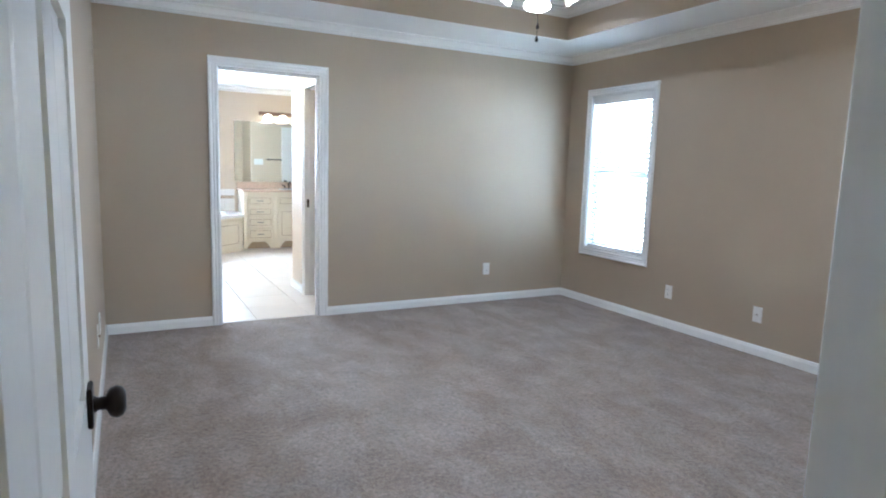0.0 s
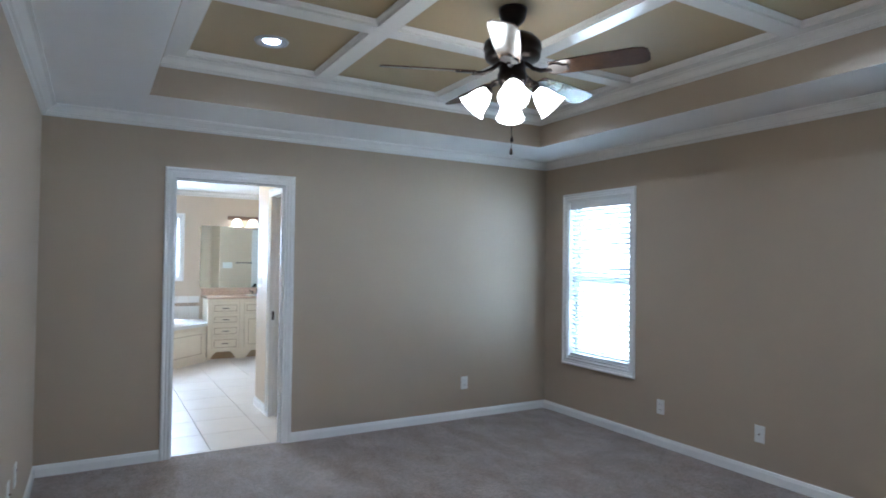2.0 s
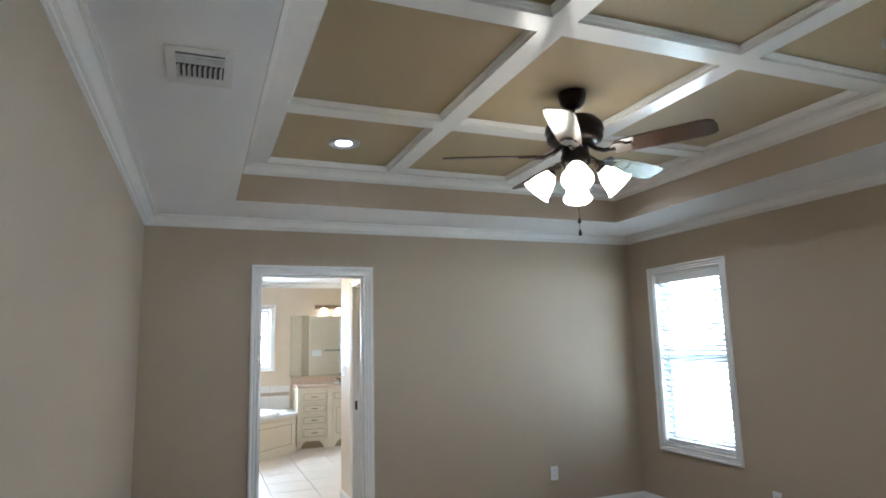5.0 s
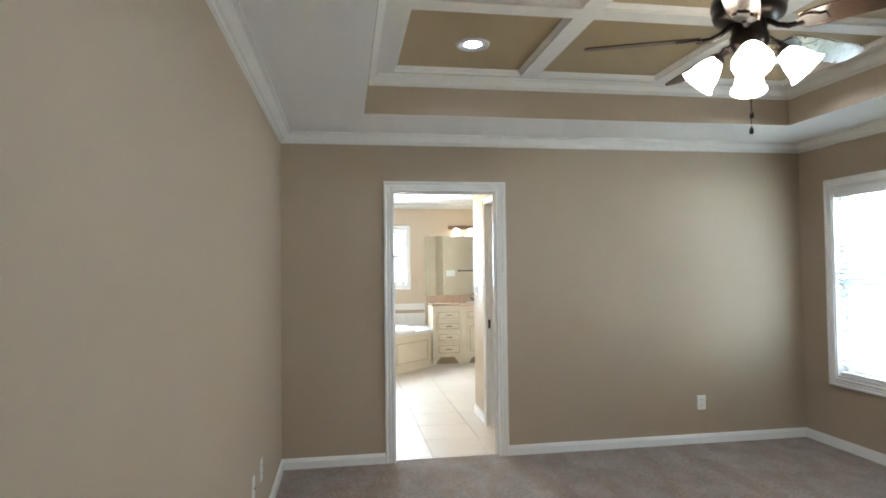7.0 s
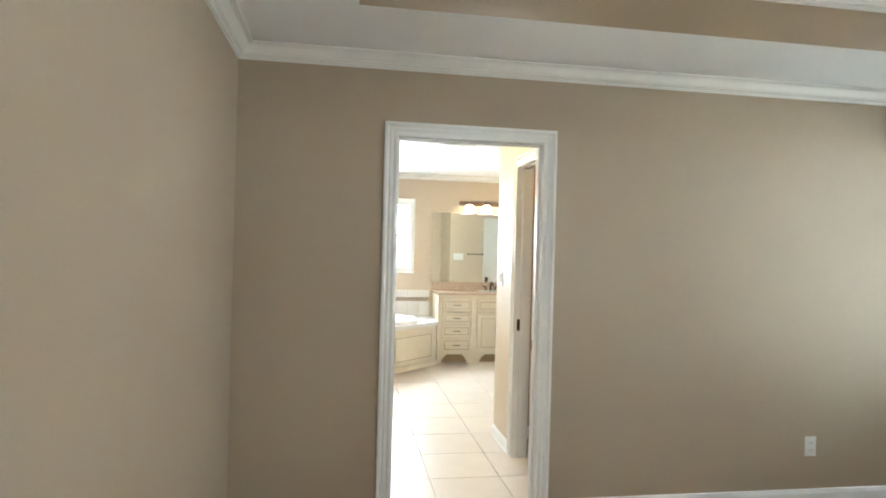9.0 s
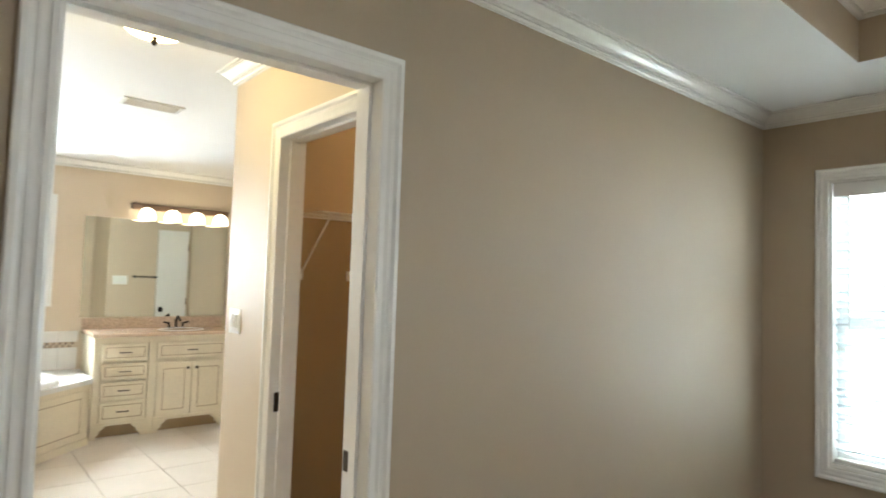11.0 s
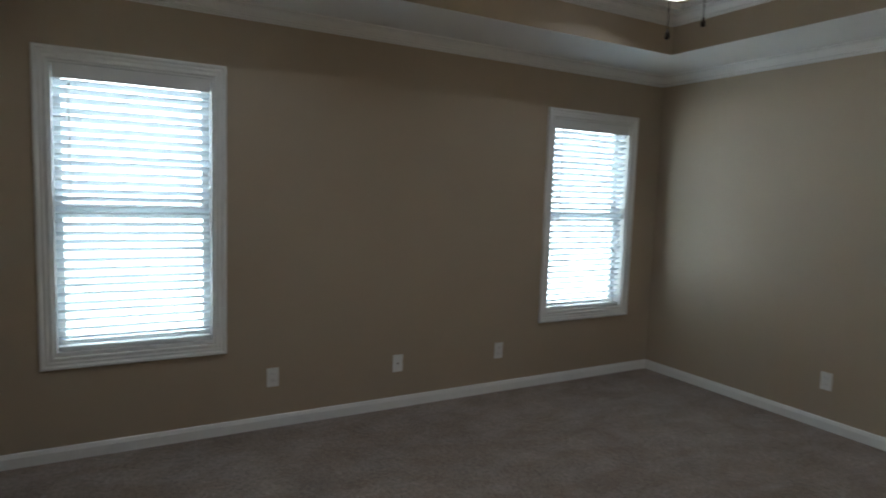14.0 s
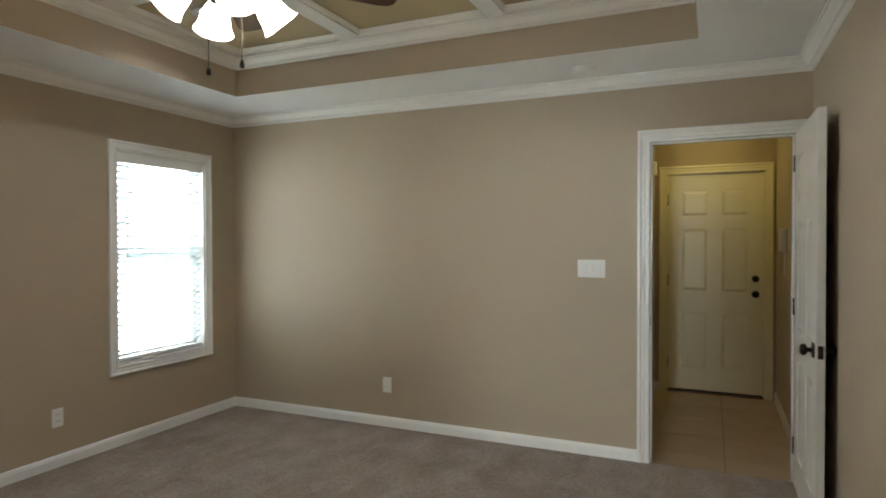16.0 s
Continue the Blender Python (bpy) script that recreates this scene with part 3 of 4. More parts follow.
def switch(m, gangs, lab):
    s = thing("light_switch", lab, "switch", m)
    w = 0.0185 + 0.0235 * gangs
    part("plate", solid((-w, 0, -0.058, w, 0.006, 0.058), bevel=0.003), PLAST, s)
    for g in range(gangs):
        u = (g - (gangs - 1) / 2) * 0.046
        part("toggle", solid((u - 0.014, 0.006, -0.031, u + 0.014, 0.014, 0.031), bevel=0.003), PLAST, s)
    return s


SOUTH, NORTH, WEST, EAST = (lambda x, z: pose(x, 0, z)), (lambda x, z: pose(x, RY, z, 0, 0, 180)), (lambda y, z: pose(0, y, z, 0, 0, -90)), (lambda y, z: pose(RX, y, z, 0, 0, 90))
outlet(NORTH(3.307, 0.345))
outlet(EAST(3.191, 0.328))
outlet(EAST(2.363, 0.322), kind="coax")
outlet(EAST(1.548, 0.326))
outlet(SOUTH(2.769, 0.335))
outlet(WEST(3.54, 0.375))
outlet(WEST(3.25, 0.375), kind="coax")
switch(SOUTH(1.243, 1.243), 3, "white triple switch plate beside the entry doorway")

vent = thing("ceiling_vent", "white ceiling register with dark slots", "vent", pose(0.375, 1.985, CEIL))
part("frame", solid((-0.108, -0.145, -0.006, -0.076, 0.145, 0), (0.076, -0.145, -0.006, 0.108, 0.145, 0), (-0.076, -0.145, -0.006, 0.076, -0.11, 0), (-0.076, 0.085, -0.006, 0.076, 0.145, 0), bevel=0.0015), TRIM, vent)
# No duct behind: a dark sheet gives its shade.
part("backing", solid((-0.076, -0.11, -0.0015, 0.076, 0.085, -0.0005)), SLOT_SHADE, vent, "dark sheet in place of the duct's shade")
for k in range(9):
    s = part("slat", solid((-0.0015, -0.02, -0.009, 0.0015, 0.085, 0.003)), TRIM, vent)
    s.matrix_basis = pose(-0.068 + 0.017 * k, 0, -0.006, 0, 35, 0)
for y in (-0.09, -0.066, -0.042):
    part("cross_slat", solid((-0.076, y, -0.010, 0.076, y + 0.004, -0.001)), TRIM, vent)

sd = thing("smoke_detector", "round white smoke detector on the ceiling", "smoke detector", pose(1.23, 0.325, CEIL))
part("base", lathe([(0, 0), (0.068, 0), (0.068, -0.010), (0.062, -0.012)], 32), PLAST, sd)
part("cover", lathe([(0.062, -0.010), (0.060, -0.026), (0.050, -0.034), (0.02, -0.037), (0, -0.037)], 32), PLAST, sd)

# ---- hall behind the entry ----
HX0, HX1, HY = 0.0, 1.02, -2.08
structure("hall_floor", solid((HX0 - 0.1, HY - 0.1, -0.06, HX1 + 0.1, -0.02, -0.012)), HGROUT, "brown grout bed of the hall tiles", "floor")
structure("wall_hall_west", solid((HX0 - T, HY, -0.05, HX0, -T, 2.5)), PAINT, "tan painted hall wall")
structure("wall_hall_east", solid((HX1, HY, -0.05, HX1 + T, -T, 2.5)), PAINT, "tan painted hall wall")
HD0, HD1 = 0.094, 0.904
structure("wall_hall_south", solid((HX0 - T, HY - T, -0.05, HD0 - 0.02, HY, 2.5), (HD1 + 0.02, HY - T, -0.05, HX1 + T, HY, 2.5), (HD0 - 0.02, HY - T, DH + 0.02, HD1 + 0.02, HY, 2.5)), PAINT,
          "tan painted hall wall round a door")
structure("ceiling_hall", solid((HX0 - T, HY - T, CEIL, HX1 + T, -T, CEIL + 0.05)), CEILP, "white hall ceiling", "ceiling")
structure("door_frame_3", jambs(HD0, HD1, HY - T, HY, ID, HY - 0.09), HALLD, "cream lining of the hall door", "door frame")
structure("trim_hall", casing(HD0, HD1, 0, DH, wall_frame(1, 0, 0, 1, 0, HY), w=DCW / CW), HALLD, "cream moulded casing of the hall door", "casing")
structure("door_sill", solid((HD0, HY - T, -0.012, HD1, HY - 0.002, 0.012), bevel=0.003), METAL, "bronze door sill", "threshold")
# Added and unseen: keeps outdoor light from the gaps round the hall door.
structure("wall_behind_door", solid((HD0 - 0.1, HY - T - 0.06, -0.05, HD1 + 0.1, HY - T - 0.01, 2.2)), PAINT, "plain unseen sheet added behind the door to stop light")
hd = six_panel("hall_door", "cream six-panel door with dark deadbolt, closed", HD1 - HD0 - 0.006, HALLD, pose(HD0 + 0.003, HY - 0.050, 0.004))
rosette_knob(hd, pose(0.063, 0.035, 0.935, -90, 0, 0), round_rose=True)
part("deadbolt", lathe([(0, 0.020), (0.022, 0.020), (0.029, 0.010), (0.030, 0.0)], 20, pose(0.063, 0.035, 1.075, -90, 0, 0)), BRONZE, hd, "dark bronze deadbolt")
for z in (0.22, 1.0, 1.75):
    part("hinge", rod([(HD1 - HD0 - 0.002, 0.038, z), (HD1 - HD0 - 0.002, 0.038, z + 0.10)], 0.007), BRONZE, hd)
structure("baseboard_hall", sweep(BASE, [(HD1 + DCW, HY, -0.01), (HX1, HY, -0.01), (HX1, -T - 0.022, -0.01)], False), TRIM, "white hall baseboard", "baseboard")
structure("baseboard_hall_west", sweep(BASE, [(HX0, -T - 0.022, -0.01), (HX0, HY + 0.022, -0.01)], False), TRIM, "white hall baseboard", "baseboard")
ph = thing("wall_phone", "white handset on a wall cradle in the hall", "telephone", pose(HX0, -1.30, 1.43, 0, 0, -90))
part("cradle", solid((-0.035, 0, -0.10, 0.035, 0.022, 0.09), bevel=0.006), PLAST, ph)
part("handset", solid((-0.026, 0.022, -0.09, 0.026, 0.045, 0.08), bevel=0.009), PLAST, ph)
part("cord", rod([(0, 0.015, -0.10), (0.006, 0.012, -0.20), (-0.004, 0.012, -0.28)], 0.004), PLAST, ph)
ch = thing("door_chime", "small white chime box high on the hall wall", "chime", pose(HX1, -1.9, 2.09, 0, 0, 90))
part("case", solid((-0.05, 0, -0.06, 0.05, 0.03, 0.06), bevel=0.005), PLAST, ch)
hl = thing("hall_light", "small round frosted hall ceiling light", "ceiling light", pose(0.56, -1.55, CEIL))
part("pan", lathe([(0, 0), (0.13, 0), (0.13, -0.018), (0.12, -0.02)], 28), BRONZE, hl)
part("bowl", lathe([(0.12, -0.018), (0.11, -0.05), (0.07, -0.08), (0, -0.09)], 28), material("dim lit bowl", (1, 0.9, 0.7), 0.4, emit=18.0, emit_color=(1.0, 0.80, 0.28)), hl)

# ---- bathroom shell ----
PX, PY0, PY1 = 1.75, BY0, 6.10
structure("bath_floor", solid((BX0 - 0.05, RY + 0.047, -0.06, BX1 + 0.1, BY1 + 0.05, -0.012)), GROUT, "grey grout bed of the bathroom tiles", "floor")
structure("wall_bath_west", solid((BX0 - T, BY0, -0.05, BX0, BY1 + T, 2.6)), BPAINT, "warm beige bathroom wall")
structure("wall_bath_entry", solid((BX0 - T, RY + T, -0.05, BD0 - 0.02, RY + T + 0.012, DH + 0.02), (BD1 + 0.02, RY + T, -0.05, 3.6, RY + T + 0.012, DH + 0.02), (BX0 - T, RY + T, DH + 0.02, 3.6, RY + T + 0.012, 2.6)),
          BPAINT, "warm beige bathroom side of the doorway wall")
BW0, BW1, BWZ0, BWZ1 = 0.58, 1.41, 1.18, 2.06
structure("wall_bath_north", solid((BX0 - T, BY1, -0.05, BW0, BY1 + T, 2.6), (BW1, BY1, -0.05, BX1 + T, BY1 + T, 2.6), (BW0, BY1, -0.05, BW1, BY1 + T, BWZ0), (BW0, BY1, BWZ1, BW1, BY1 + T, 2.6)),
          BPAINT, "warm beige wall behind tub and vanity")
structure("wall_bath_east", solid((BX1, 7.08, -0.05, BX1 + T, BY1, 2.6)), BPAINT, "warm beige bathroom wall")
structure("wall_bath_block", solid((2.40, PY1, -0.05, 2.52, 6.96, 2.6), (2.40, 6.96, -0.05, BX1 + T, 7.08, 2.6)), BPAINT, "warm beige wall opposite the mirror")
CD0, CD1 = 4.932, 5.56
structure("wall_closet", solid((PX, CD1 + 0.02, -0.05, PX + 0.11, PY1, 2.6), (PX, CD0 - 0.02, DH + 0.02, PX + 0.11, CD1 + 0.02, 2.6), (PX, BY0 + 0.012, -0.05, PX + 0.11, CD0 - 0.02, 2.6), (PX + 0.11, PY1 - 0.11, -0.05, 2.52, PY1, 2.6)), BPAINT,
          "warm beige wall with the closet doorway")
structure("ceiling_bath", solid((BX0 - T, RY + T, CEIL, BX1 + T, BY1 + T, CEIL + 0.05)), CEILP, "white bathroom ceiling", "ceiling")
structure("trim_bath_crown", sweep(CROWN, [(PX, BY0 + 0.012, CEIL), (PX, PY1, CEIL), (2.40, PY1, CEIL), (2.40, 7.08, CEIL), (BX1, 7.08, CEIL), (BX1, BY1, CEIL), (BX0, BY1, CEIL), (BX0, BY0 + 0.012, CEIL)]),
          TRIM, "white moulded crown round the bathroom", "crown moulding")
structure("baseboard_closet_wall", sweep(BASE, [(PX, CD1 + DCW, -0.01), (PX, PY1, -0.01), (2.40, PY1, -0.01)], False), TRIM, "white baseboard on the closet wall", "baseboard")
structure("threshold", solid((BD0, RY + 0.040, -0.01, BD1, RY + 0.052, 0.004), bevel=0.002), METAL, "thin strip between carpet and tile", "threshold")

# closet
CM = wall_frame(0, 1, -1, 0, PX, 0)
cj = jambs(CD0, CD1, 0, -0.11, CM, -0.07)
j3 = structure("door_frame_4", cj, TRIM, "white painted lining of the closet doorway", "door frame")
structure("trim_closet", casing(CD0, CD1, 0, DH, CM, w=DCW / CW), TRIM, "white moulded casing of the closet doorway", "casing")
part("strike_plate", solid((PX + 0.014, CD1 - 0.003, 0.895, PX + 0.066, CD1 + 0.001, 0.975)), BRASS, j3, "dark strike plate")
CE = 4.1
structure("wall_closet_north", solid((PX + 0.11, PY1 - 0.122, 0, CE, PY1 - 0.111, 2.46)), CLOSET, "tan closet wall under the shelf, amber lamplight in its colour", "wall")
structure("wall_closet_east", solid((CE, BY0 + 0.012, 0, CE + 0.05, PY1 - 0.11, 2.46)), CLOSET, "tan closet end wall, amber lamplight in its colour", "wall")
structure("wall_closet_south", solid((PX + 0.13, BY0 + 0.012, 0, CE, BY0 + 0.022, 2.46)), CLOSET, "tan closet side wall, amber lamplight in its colour", "wall")
structure("closet_floor", solid((PX + 0.11, BY0 + 0.012, -0.05, CE, PY1 - 0.11, -0.001)), CARPET, "grey beige closet carpet", "carpet")
structure("closet_ceiling", solid((BX1 + T, BY0, CEIL, CE + 0.05, PY1, CEIL + 0.05)), CEILP, "white closet ceiling", "ceiling")
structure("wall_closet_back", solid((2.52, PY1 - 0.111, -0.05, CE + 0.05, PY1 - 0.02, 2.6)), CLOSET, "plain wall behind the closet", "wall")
structure("baseboard_closet", sweep(BASE, [(CE, PY1 - 0.122, 0), (PX + 0.12, PY1 - 0.122, 0)], False), TRIM, "white closet baseboard", "baseboard")
SZ, SY = 1.765, PY1 - 0.122
shelf = thing("wire_shelf", "white coated wire closet shelf on braces", "shelf", ID)
SX0, SX1 = 2.02, CE - 0.02
for z, y in ((SZ, SY - 0.005), (SZ, SY - 0.15), (SZ, SY - 0.30), (SZ - 0.03, SY - 0.305)):
    part("rail", rod([(SX0, y, z), (SX1, y, z)], 0.0035, 6), WIRE, shelf)
k = SX0
wires = bmesh.new()
while k < SX1:
    box(wires, k, SY - 0.305, SZ + 0.002, k + 0.003, SY - 0.003, SZ + 0.005)
    box(wires, k, SY - 0.308, SZ - 0.03, k + 0.003, SY - 0.305, SZ + 0.005)
    k += 0.026
tagged(part("wire", wires, WIRE, shelf), kind="stuff")
for x in (SX0 + 0.05, SX0 + 0.33, SX0 + 0.85, SX0 + 1.4):
    b = part("brace", rod([(x, SY - 0.29, SZ - 0.01), (x, SY - 0.006, SZ - 0.29)], 0.005, 8), WIRE, shelf)
    part("foot", solid((x - 0.012, SY - 0.010, SZ - 0.32, x + 0.012, SY - 0.0005, SZ - 0.27), bevel=0.003), WIRE, b)
switch(pose(PX, 5.98, 1.243, 0, 0, 90), 2, "white double switch plate on the closet wall")

cl = thing("closet_light", "bare bulb on a white ceiling holder, lit", "ceiling light", pose(2.9, 5.3, CEIL))
part("holder", lathe([(0, 0), (0.06, 0), (0.055, -0.02), (0.025, -0.03)], 24), PLAST, cl)
part("bulb", lathe([(0.014, -0.03), (0.02, -0.045), (0.032, -0.07), (0.03, -0.09), (0.015, -0.105), (0, -0.108)], 20), material("lit warm bulb", (1, 0.85, 0.6), 0.4, emit=320.0, emit_color=(1.0, 0.66, 0.30)), cl)

# bathroom window
window("window_3", BW0, BW1, BWZ0, BWZ1, wall_frame(1, 0, 0, 1, 0, BY1), "white bathroom window above the tub")

# ---- vanity ----
VX0, VX1, VY, VH = 1.745, 2.98, 9.07, 0.875
van = thing("vanity_cabinet", "cream glazed vanity cabinet with drawers and doors", "cabinet", ID)
part("body", solid((VX0, VY + 0.02, 0.11, VX1, BY1 - 0.002, VH), bevel=0.002), CAB, van)


def front(parent, x0, x1, z0, z1, y, name, lab=""):
    """A drawer or door front with a glazed groove round its raised field."""
    f = part(name, solid((x0, y - 0.018, z0, x1, y, z1), bevel=0.003), CAB, parent, lab)
    g = 0.028 if name == "drawer" else 0.055
    part("groove", solid((x0 + g, y - 0.0195, z0 + g, x1 - g, y - 0.0175, z0 + g + 0.006), (x0 + g, y - 0.0195, z1 - g - 0.006, x1 - g, y - 0.0175, z1 - g),
                         (x0 + g, y - 0.0195, z0 + g + 0.006, x0 + g + 0.006, y - 0.0175, z1 - g - 0.006), (x1 - g - 0.006, y - 0.0195, z0 + g + 0.006, x1 - g, y - 0.0175, z1 - g - 0.006)), GLAZE_SHADE, f, "brown glaze line")
    part("field", solid((x0 + g + 0.012, y - 0.022, z0 + g + 0.012, x1 - g - 0.012, y - 0.018, z1 - g - 0.012), bevel=0.0015), CAB, f)
    return f


def pull(parent, x, z, y):
    p = part("handle", rod([(x - 0.045, y - 0.022, z), (x - 0.04, y - 0.042, z), (x + 0.04, y - 0.042, z), (x + 0.045, y - 0.022, z)], 0.005), BRONZE, parent, "dark bronze pull")
    return p


part("face_frame", solid((VX0, VY, 0.0, VX0 + 0.05, VY + 0.02, VH), (VX0 + 0.44, VY, 0.0, VX0 + 0.50, VY + 0.02, VH), (VX1 - 0.10, VY, 0.0, VX1 - 0.04, VY + 0.02, VH),
                         (VX0 + 0.05, VY, VH - 0.05, VX0 + 0.44, VY + 0.02, VH), (VX0 + 0.05, VY, 0.11, VX0 + 0.44, VY + 0.02, 0.14),
                         (VX0 + 0.50, VY, VH - 0.05, VX1 - 0.10, VY + 0.02, VH), (VX0 + 0.50, VY, 0.11, VX1 - 0.10, VY + 0.02, 0.14), (VX1 - 0.04, VY, 0.11, VX1, VY + 0.02, VH)), CAB, van)
zz = [(0.145, 0.315), (0.335, 0.485), (0.505, 0.645), (0.665, 0.815)]
for a, b in zz:
    d = front(van, VX0 + 0.06, VX0 + 0.43, a, b, VY, "drawer")
    pull(d, VX0 + 0.245, (a + b) / 2, VY)
d = front(van, VX0 + 0.51, VX1 - 0.11, 0.665, 0.815, VY, "drawer", "false drawer front below the basin")
pull(d, (VX0 + VX1 + 0.40) / 2, 0.74, VY)
mid = (VX0 + 0.51 + VX1 - 0.11) / 2
for a, b, kx in ((VX0 + 0.51, mid - 0.004, mid - 0.04), (mid + 0.004, VX1 - 0.11, mid + 0.04)):
    d = front(van, a, b, 0.145, 0.63, VY, "cabinet_door")
    part("knob", lathe([(0.005, 0), (0.006, 0.012), (0.014, 0.02), (0.012, 0.026), (0, 0.028)], 14, pose(kx, VY - 0.018, 0.575, 90, 0, 0)), BRONZE, d, "dark knob")


def bracket_foot(x, s):
    bm = bmesh.new()
    pts = [(0, 0), (0, 0.112), (0.12, 0.112), (0.10, 0.085), (0.075, 0.07), (0.07, 0.045), (0.05, 0.03), (0.045, 0)]
    a = [bm.verts.new((x + s * u, VY - 0.004, z)) for u, z in pts]
    b = [bm.verts.new((x + s * u, VY + 0.016, z)) for u, z in pts]
    bm.faces.new(a), bm.faces.new(b)
    for i in range(len(pts)):
        k = (i + 1) % len(pts)
        bm.faces.new((a[i], a[k], b[k], b[i]))
    bmesh.ops.recalc_face_normals(bm, faces=bm.faces)
    return bm


for x, s in ((VX0, 1), (VX0 + 0.44, -1), (VX0 + 0.50, 1), (VX1 - 0.10, -1)):
    part("bracket_foot", bracket_foot(x, s), CAB, van, "scrolled bracket foot")
# Toe kick coloured brown to give the shade below the cabinet.
part("toe_kick", solid((VX0 + 0.02, VY + 0.08, 0, VX1, VY + 0.10, 0.11)), GLAZE_SHADE, van, "toe kick with the recess shade in its brown colour")
top = thing("granite_worktop", "pink beige granite vanity top with backsplash", "worktop", ID)
part("slab", solid((VX0 - 0.02, VY - 0.03, VH, VX1 + 0.02, BY1, VH + 0.032), bevel=0.006), GRANITE, top)
part("backsplash", solid((VX0 - 0.02, BY1 - 0.022, VH + 0.032, VX1 + 0.02, BY1 - 0.001, VH + 0.135), bevel=0.003), GRANITE, top)
part("basin", lathe([(0.20, 0.0335), (0.215, 0.036), (0.205, 0.04), (0.19, 0.0345)], 32, pose(2.52, 9.28, VH) @ Matrix.Diagonal((1, 0.75, 1, 1))), ACRYL, top, "white oval basin rim")
fa = thing("faucet", "dark bronze basin faucet with two levers", "faucet", pose(2.52, 9.46, VH + 0.032))
part("base", solid((-0.085, -0.025, 0, 0.085, 0.025, 0.012), bevel=0.005), BRONZE, fa)
part("spout", rod([(0, 0, 0.01), (0, 0, 0.09), (0, -0.05, 0.115), (0, -0.12, 0.09)], 0.012, 12), BRONZE, fa)
for s in (-1, 1):
    part("lever", rod([(s * 0.065, 0, 0.01), (s * 0.065, 0, 0.05), (s * 0.115, -0.01, 0.062)], 0.009, 10), BRONZE, fa)
mir = thing("wall_mirror", "large frameless wall mirror above the vanity", "mirror", ID)
part("glass", solid((1.70, BY1 - 0.008, VH + 0.14, 3.03, BY1 - 0.001, 1.955)), MIRROR_DIM, mir)
vl = thing("vanity_light", "bronze bar light with four lit white globes", "wall light", ID)
part("bar", solid((2.08, BY1 - 0.035, 2.055, 3.02, BY1 - 0.001, 2.115), bevel=0.008), METAL, vl)
for k in range(4):
    x = 2.20 + 0.235 * k
    a = part("arm", rod([(x, BY1 - 0.035, 2.085), (x, BY1 - 0.11, 2.10), (x, BY1 - 0.12, 2.07)], 0.010, 10), METAL, vl)
    part("cup", lathe([(0, 0.016), (0.022, 0.014), (0.028, 0.0), (0.026, -0.008)], 16, pose(x, BY1 - 0.12, 2.07)), METAL, a)
    part("shade", lathe([(0.026, 0.0), (0.045, -0.012), (0.066, -0.045), (0.073, -0.085), (0.072, -0.11), (0.068, -0.11), (0.068, -0.085), (0.060, -0.045), (0.04, -0.014), (0, -0.01)], 24, pose(x, BY1 - 0.12, 2.065)), BGLOW, vl, "white bell glass, lit")

# ---- corner tub ----
tub = thing("corner_bathtub", "white corner bathtub in a cream panelled surround", "bathtub", ID)
TC = [(1.715, BY1), (BX0, BY1), (BX0, 8.26), (0.98, 8.26), (1.715, 8.97)]


def prism(poly, z0, z1):
    bm = bmesh.new()
    a, b = [bm.verts.new((x, y, z0)) for x, y in poly], [bm.verts.new((x, y, z1)) for x, y in poly]
    bm.faces.new(a), bm.faces.new(b)
    for i in range(len(poly)):
        k = (i + 1) % len(poly)
        bm.faces.new((a[i], a[k], b[k], b[i]))
    bmesh.ops.recalc_face_normals(bm, faces=bm.faces)
    return bm


part("surround", prism(TC, 0.0, 0.505), CAB, tub, "cream panelled surround")
part("deck", prism([(1.73, BY1), (BX0, BY1), (BX0, 8.235), (0.99, 8.235), (1.73, 8.95)], 0.505, 0.545), ACRYL, tub, "white deck edge")
part("rim", lathe([(0.50, 0.0), (0.52, 0.035), (0.56, 0.05), (0.60, 0.035), (0.61, 0.0)], 40, pose(0.72, 8.93, 0.545) @ Matrix.Diagonal((1.25, 0.95, 1, 1))), ACRYL, tub, "rounded white rim")
ax, ay, bx, by = 0.98, 8.26, 1.715, 8.97
ln = math.hypot(bx - ax, by - ay)
PM = Matrix.Translation((ax, ay, 0)) @ pose(0, 0, 0, 0, 0, math.degrees(math.atan2(by - ay, bx - ax)))
for a, b, mm in ((0.16, ln - 0.07, PM), (-0.55, -0.07, Matrix.Translation((ax, ay, 0))), (-1.12, -0.62, Matrix.Translation((ax, ay, 0)))):
    fr = front(tub, a, b, 0.07, 0.46, -0.001, "panel")
    fr.matrix_basis = mm
part("kick_board", solid((0, -0.012, 0.0, ln, -0.001, 0.06), bevel=0.002), CAB, tub).matrix_basis = PM

# towel bar, switch, inner door and bits opposite the mirror
tb = thing("towel_bar", "dark bronze towel bar on the wall", "towel bar", ID)
part("bar", rod([(2.72, 7.14, 1.38), (2.98, 7.14, 1.38)], 0.009, 10), BRONZE, tb)
for x in (2.72, 2.98):
    part("post", rod([(x, 7.081, 1.38), (x, 7.145, 1.38)], 0.016, 12), BRONZE, tb)
switch(pose(2.55, 7.08, 1.33), 3, "white triple switch plate opposite the mirror")
inner = thing("inner_door", "white flush door standing closed opposite the mirror", "door", ID)
part("leaf", solid((3.0, 7.083, 0.005, 3.40, 7.118, 2.03), bevel=0.002), DOORW, inner)
for z in (0.25, 1.0, 1.75):
    part("hinge", rod([(3.395, 7.122, z), (3.395, 7.122, z + 0.09)], 0.007), METAL, inner)
rosette_knob(inner, pose(3.06, 7.118, 0.94, -90, 0, 0))

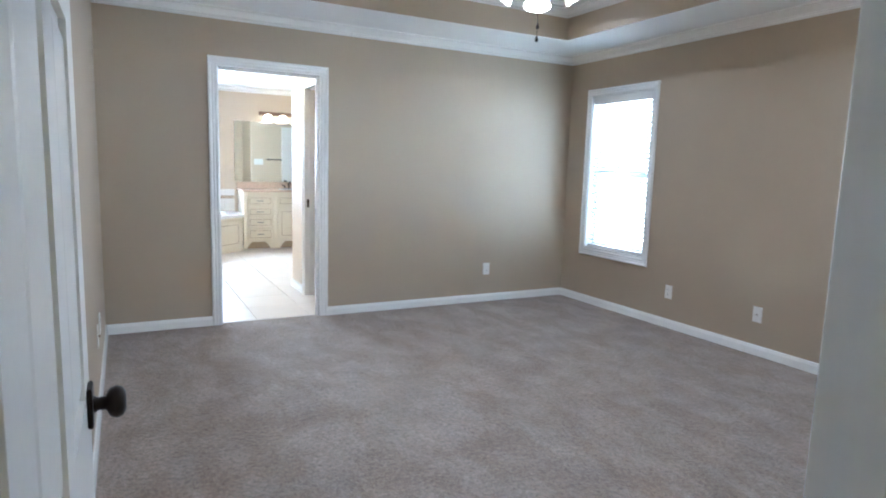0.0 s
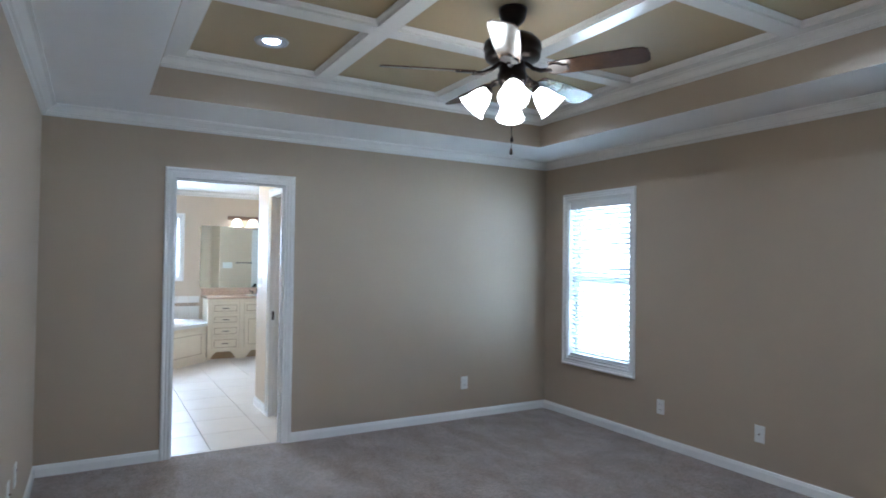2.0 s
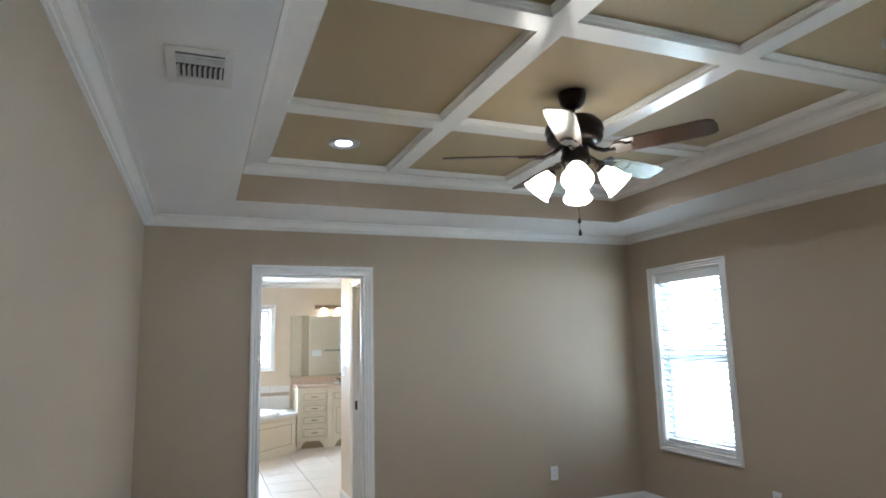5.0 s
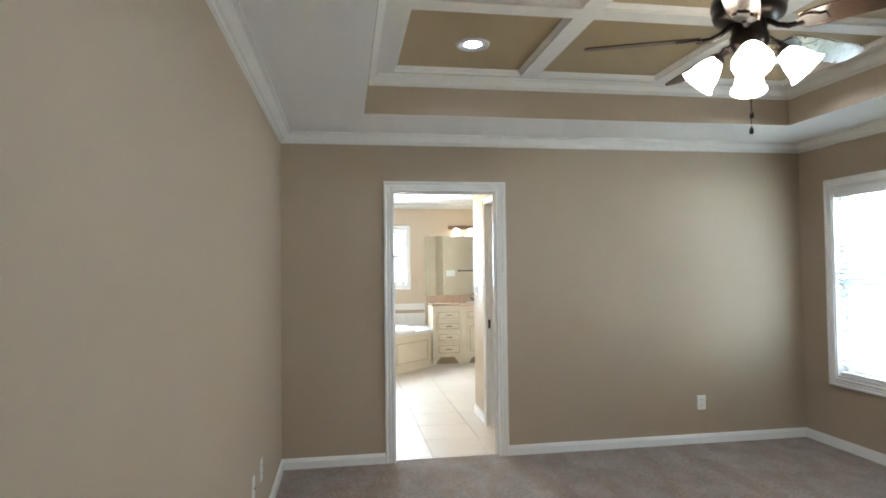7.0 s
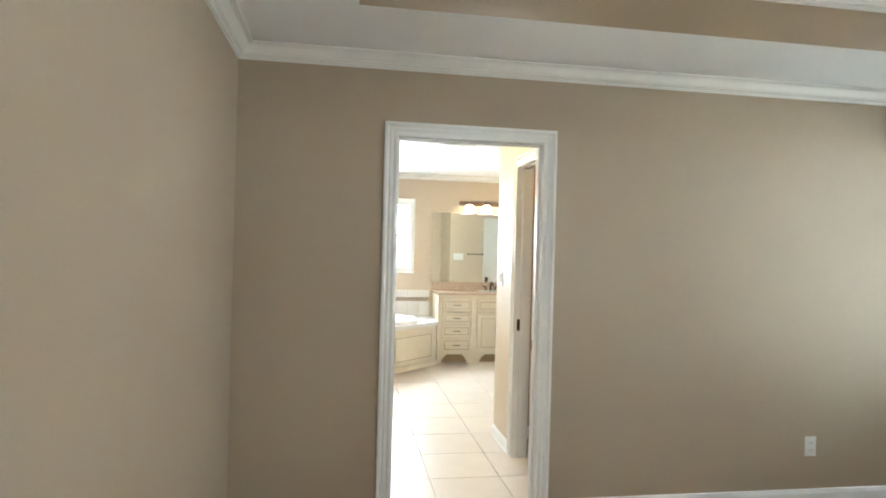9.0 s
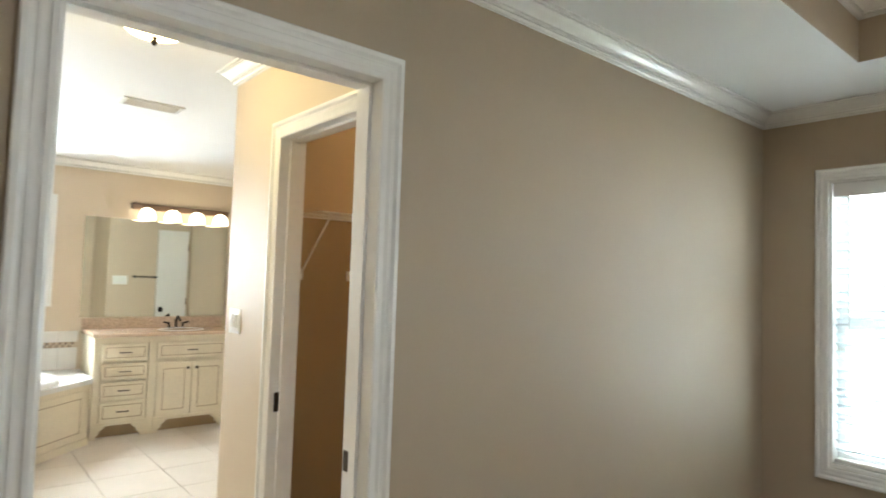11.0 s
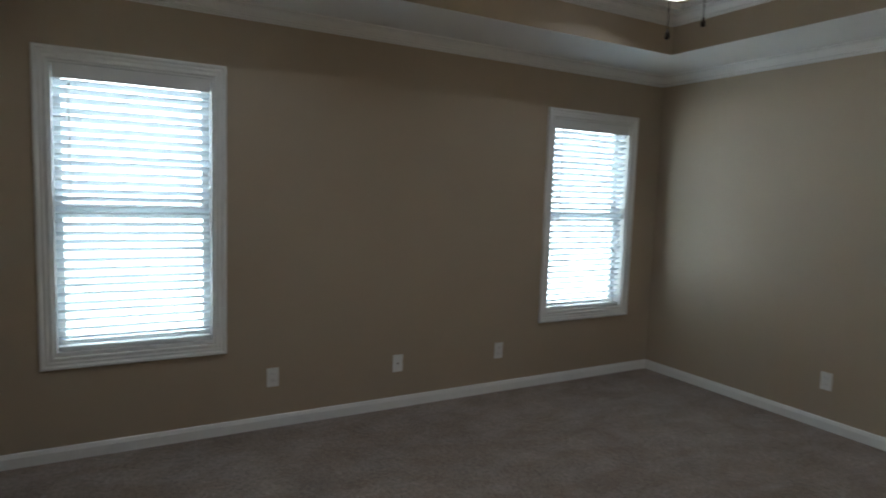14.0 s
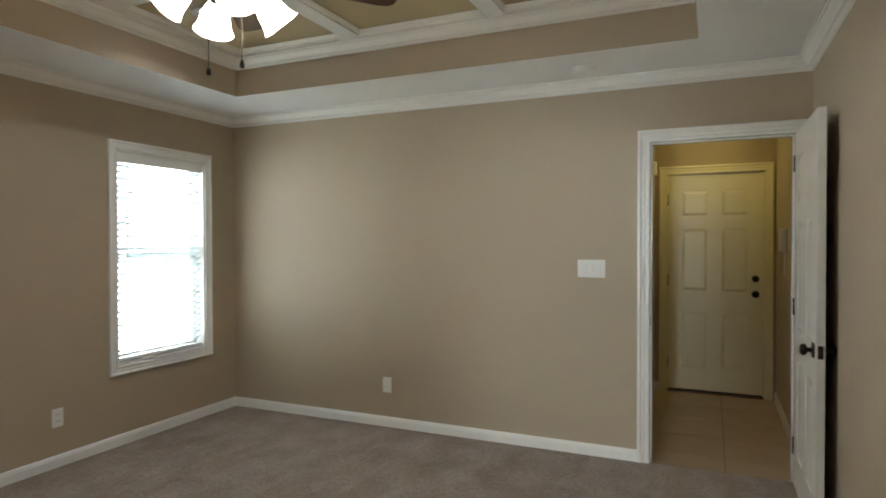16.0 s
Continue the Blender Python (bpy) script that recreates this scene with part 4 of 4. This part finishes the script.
# bathroom ceiling
bv = thing("bath_vent", "white ceiling air vent with louvres", "vent", pose(1.60, 7.08, CEIL))
part("frame", solid((-0.17, -0.085, -0.008, 0.17, -0.06, 0), (-0.17, 0.06, -0.008, 0.17, 0.085, 0), (-0.17, -0.06, -0.008, -0.145, 0.06, 0), (0.145, -0.06, -0.008, 0.17, 0.06, 0)), TRIM, bv)
# Dark sheet again, painted shade behind the louvres.
part("backing", solid((-0.145, -0.06, -0.0015, 0.145, 0.06, -0.0005)), SLOT_SHADE, bv)
for k in range(9):
    s = part("slat", solid((-0.145, -0.001, -0.008, 0.145, 0.001, 0.004)), TRIM, bv)
    s.matrix_basis = pose(0, -0.052 + 0.013 * k, -0.006, 40, 0, 0)
dome = thing("flush_ceiling_light", "frosted dome ceiling light with dark finial, lit", "ceiling light", pose(1.25, 5.66, CEIL))
part("pan", lathe([(0, 0), (0.155, 0), (0.155, -0.018), (0.14, -0.022)], 32), METAL, dome)
part("bowl", lathe([(0.145, -0.02), (0.135, -0.05), (0.095, -0.085), (0.04, -0.10), (0, -0.102)], 32), material("lit alabaster bowl", (1, 0.95, 0.82), 0.4, emit=32.0, emit_color=(1.0, 0.79, 0.36)), dome, "frosted bowl, lit")
part("finial", lathe([(0, -0.135), (0.008, -0.13), (0.014, -0.118), (0.008, -0.108), (0.016, -0.101)], 12), BRONZE, dome)

# ---- outside ----
SKYGLOW = material("bright hazy sky", (0.9, 0.95, 1.0), 0.9, emit=43.0, emit_color=DAY)
structure("backdrop", solid((RX + 2.0, -6, 0.1, RX + 2.05, 11, 10.0)), SKYGLOW, "plain bright hazy sky beyond the windows", "sky")
structure("ground", solid((-300, -300, -0.6, 300, 300, -0.35)), GRASS, "lawn round the house", "ground")
structure("roof_slab", solid((-0.6, -2.6, 2.95, 4.9, 10.2, 3.05)), CEILP, "plain roof over the rooms", "roof")


# ---- tiles, piece by piece ----
def lay_tiles(parent, mat, x0, y0, x1, y1, size, skip=lambda x, y: False):
    g = 0.005
    me = mesh_of("tile", solid((g / 2, g / 2, -0.012, size - g / 2, size - g / 2, -0.001), bevel=0.0015), mat)
    y = y0
    while y < y1:
        x = x0
        while x < x1:
            w, h = min(size, x1 - x), min(size, y1 - y)
            if not skip(x + w / 2, y + h / 2) and w > 0.02 and h > 0.02:
                ob = new("tile", me)
                ob.parent, ob.location = parent, (x, y, 0)
                ob.scale = ((w - g) / (size - g) if w < size else 1, (h - g) / (size - g) if h < size else 1, 1)
            x += size
        y += size


lay_tiles(bpy.data.objects["bath_floor"], TILE, BD0, RY + 0.052, BD1, BY0 + 0.012, 0.457)
lay_tiles(bpy.data.objects["bath_floor"], TILE, BX0, BY0 + 0.012, BX1, BY1, 0.457, lambda x, y: x > PX + 0.28 and y < PY1 - 0.2 or x > 2.7 and y < 6.8 or y > 9.35)
lay_tiles(bpy.data.objects["hall_floor"], HTILE, HX0, HY, HX1, -0.022, 0.44)
wall = bpy.data.objects["wall_bath_north"]
sq = mesh_of("wall_tile", solid((0.001, -0.008, 0.001, 0.149, 0, 0.149), bevel=0.0015), WTILE)
for r in range(2):
    for c in range(13):
        ob = new("wall_tile", sq)
        ob.parent, ob.location = wall, (BX0 + 0.15 * c, BY1 - 0.0005, (0.548, 0.795)[r])
        ob.scale = (1, 1, (1.31, 0.66)[r])
mo = mesh_of("mosaic", solid((0.0008, -0.008, 0.0008, 0.0232, 0, 0.0232)), MOSA)
for c in range(80):
    ob = new("mosaic", mo)
    ob.parent, ob.location = wall, (BX0 + 0.024 * c, BY1 - 0.0005, 0.746 + 0.024 * (c % 2))
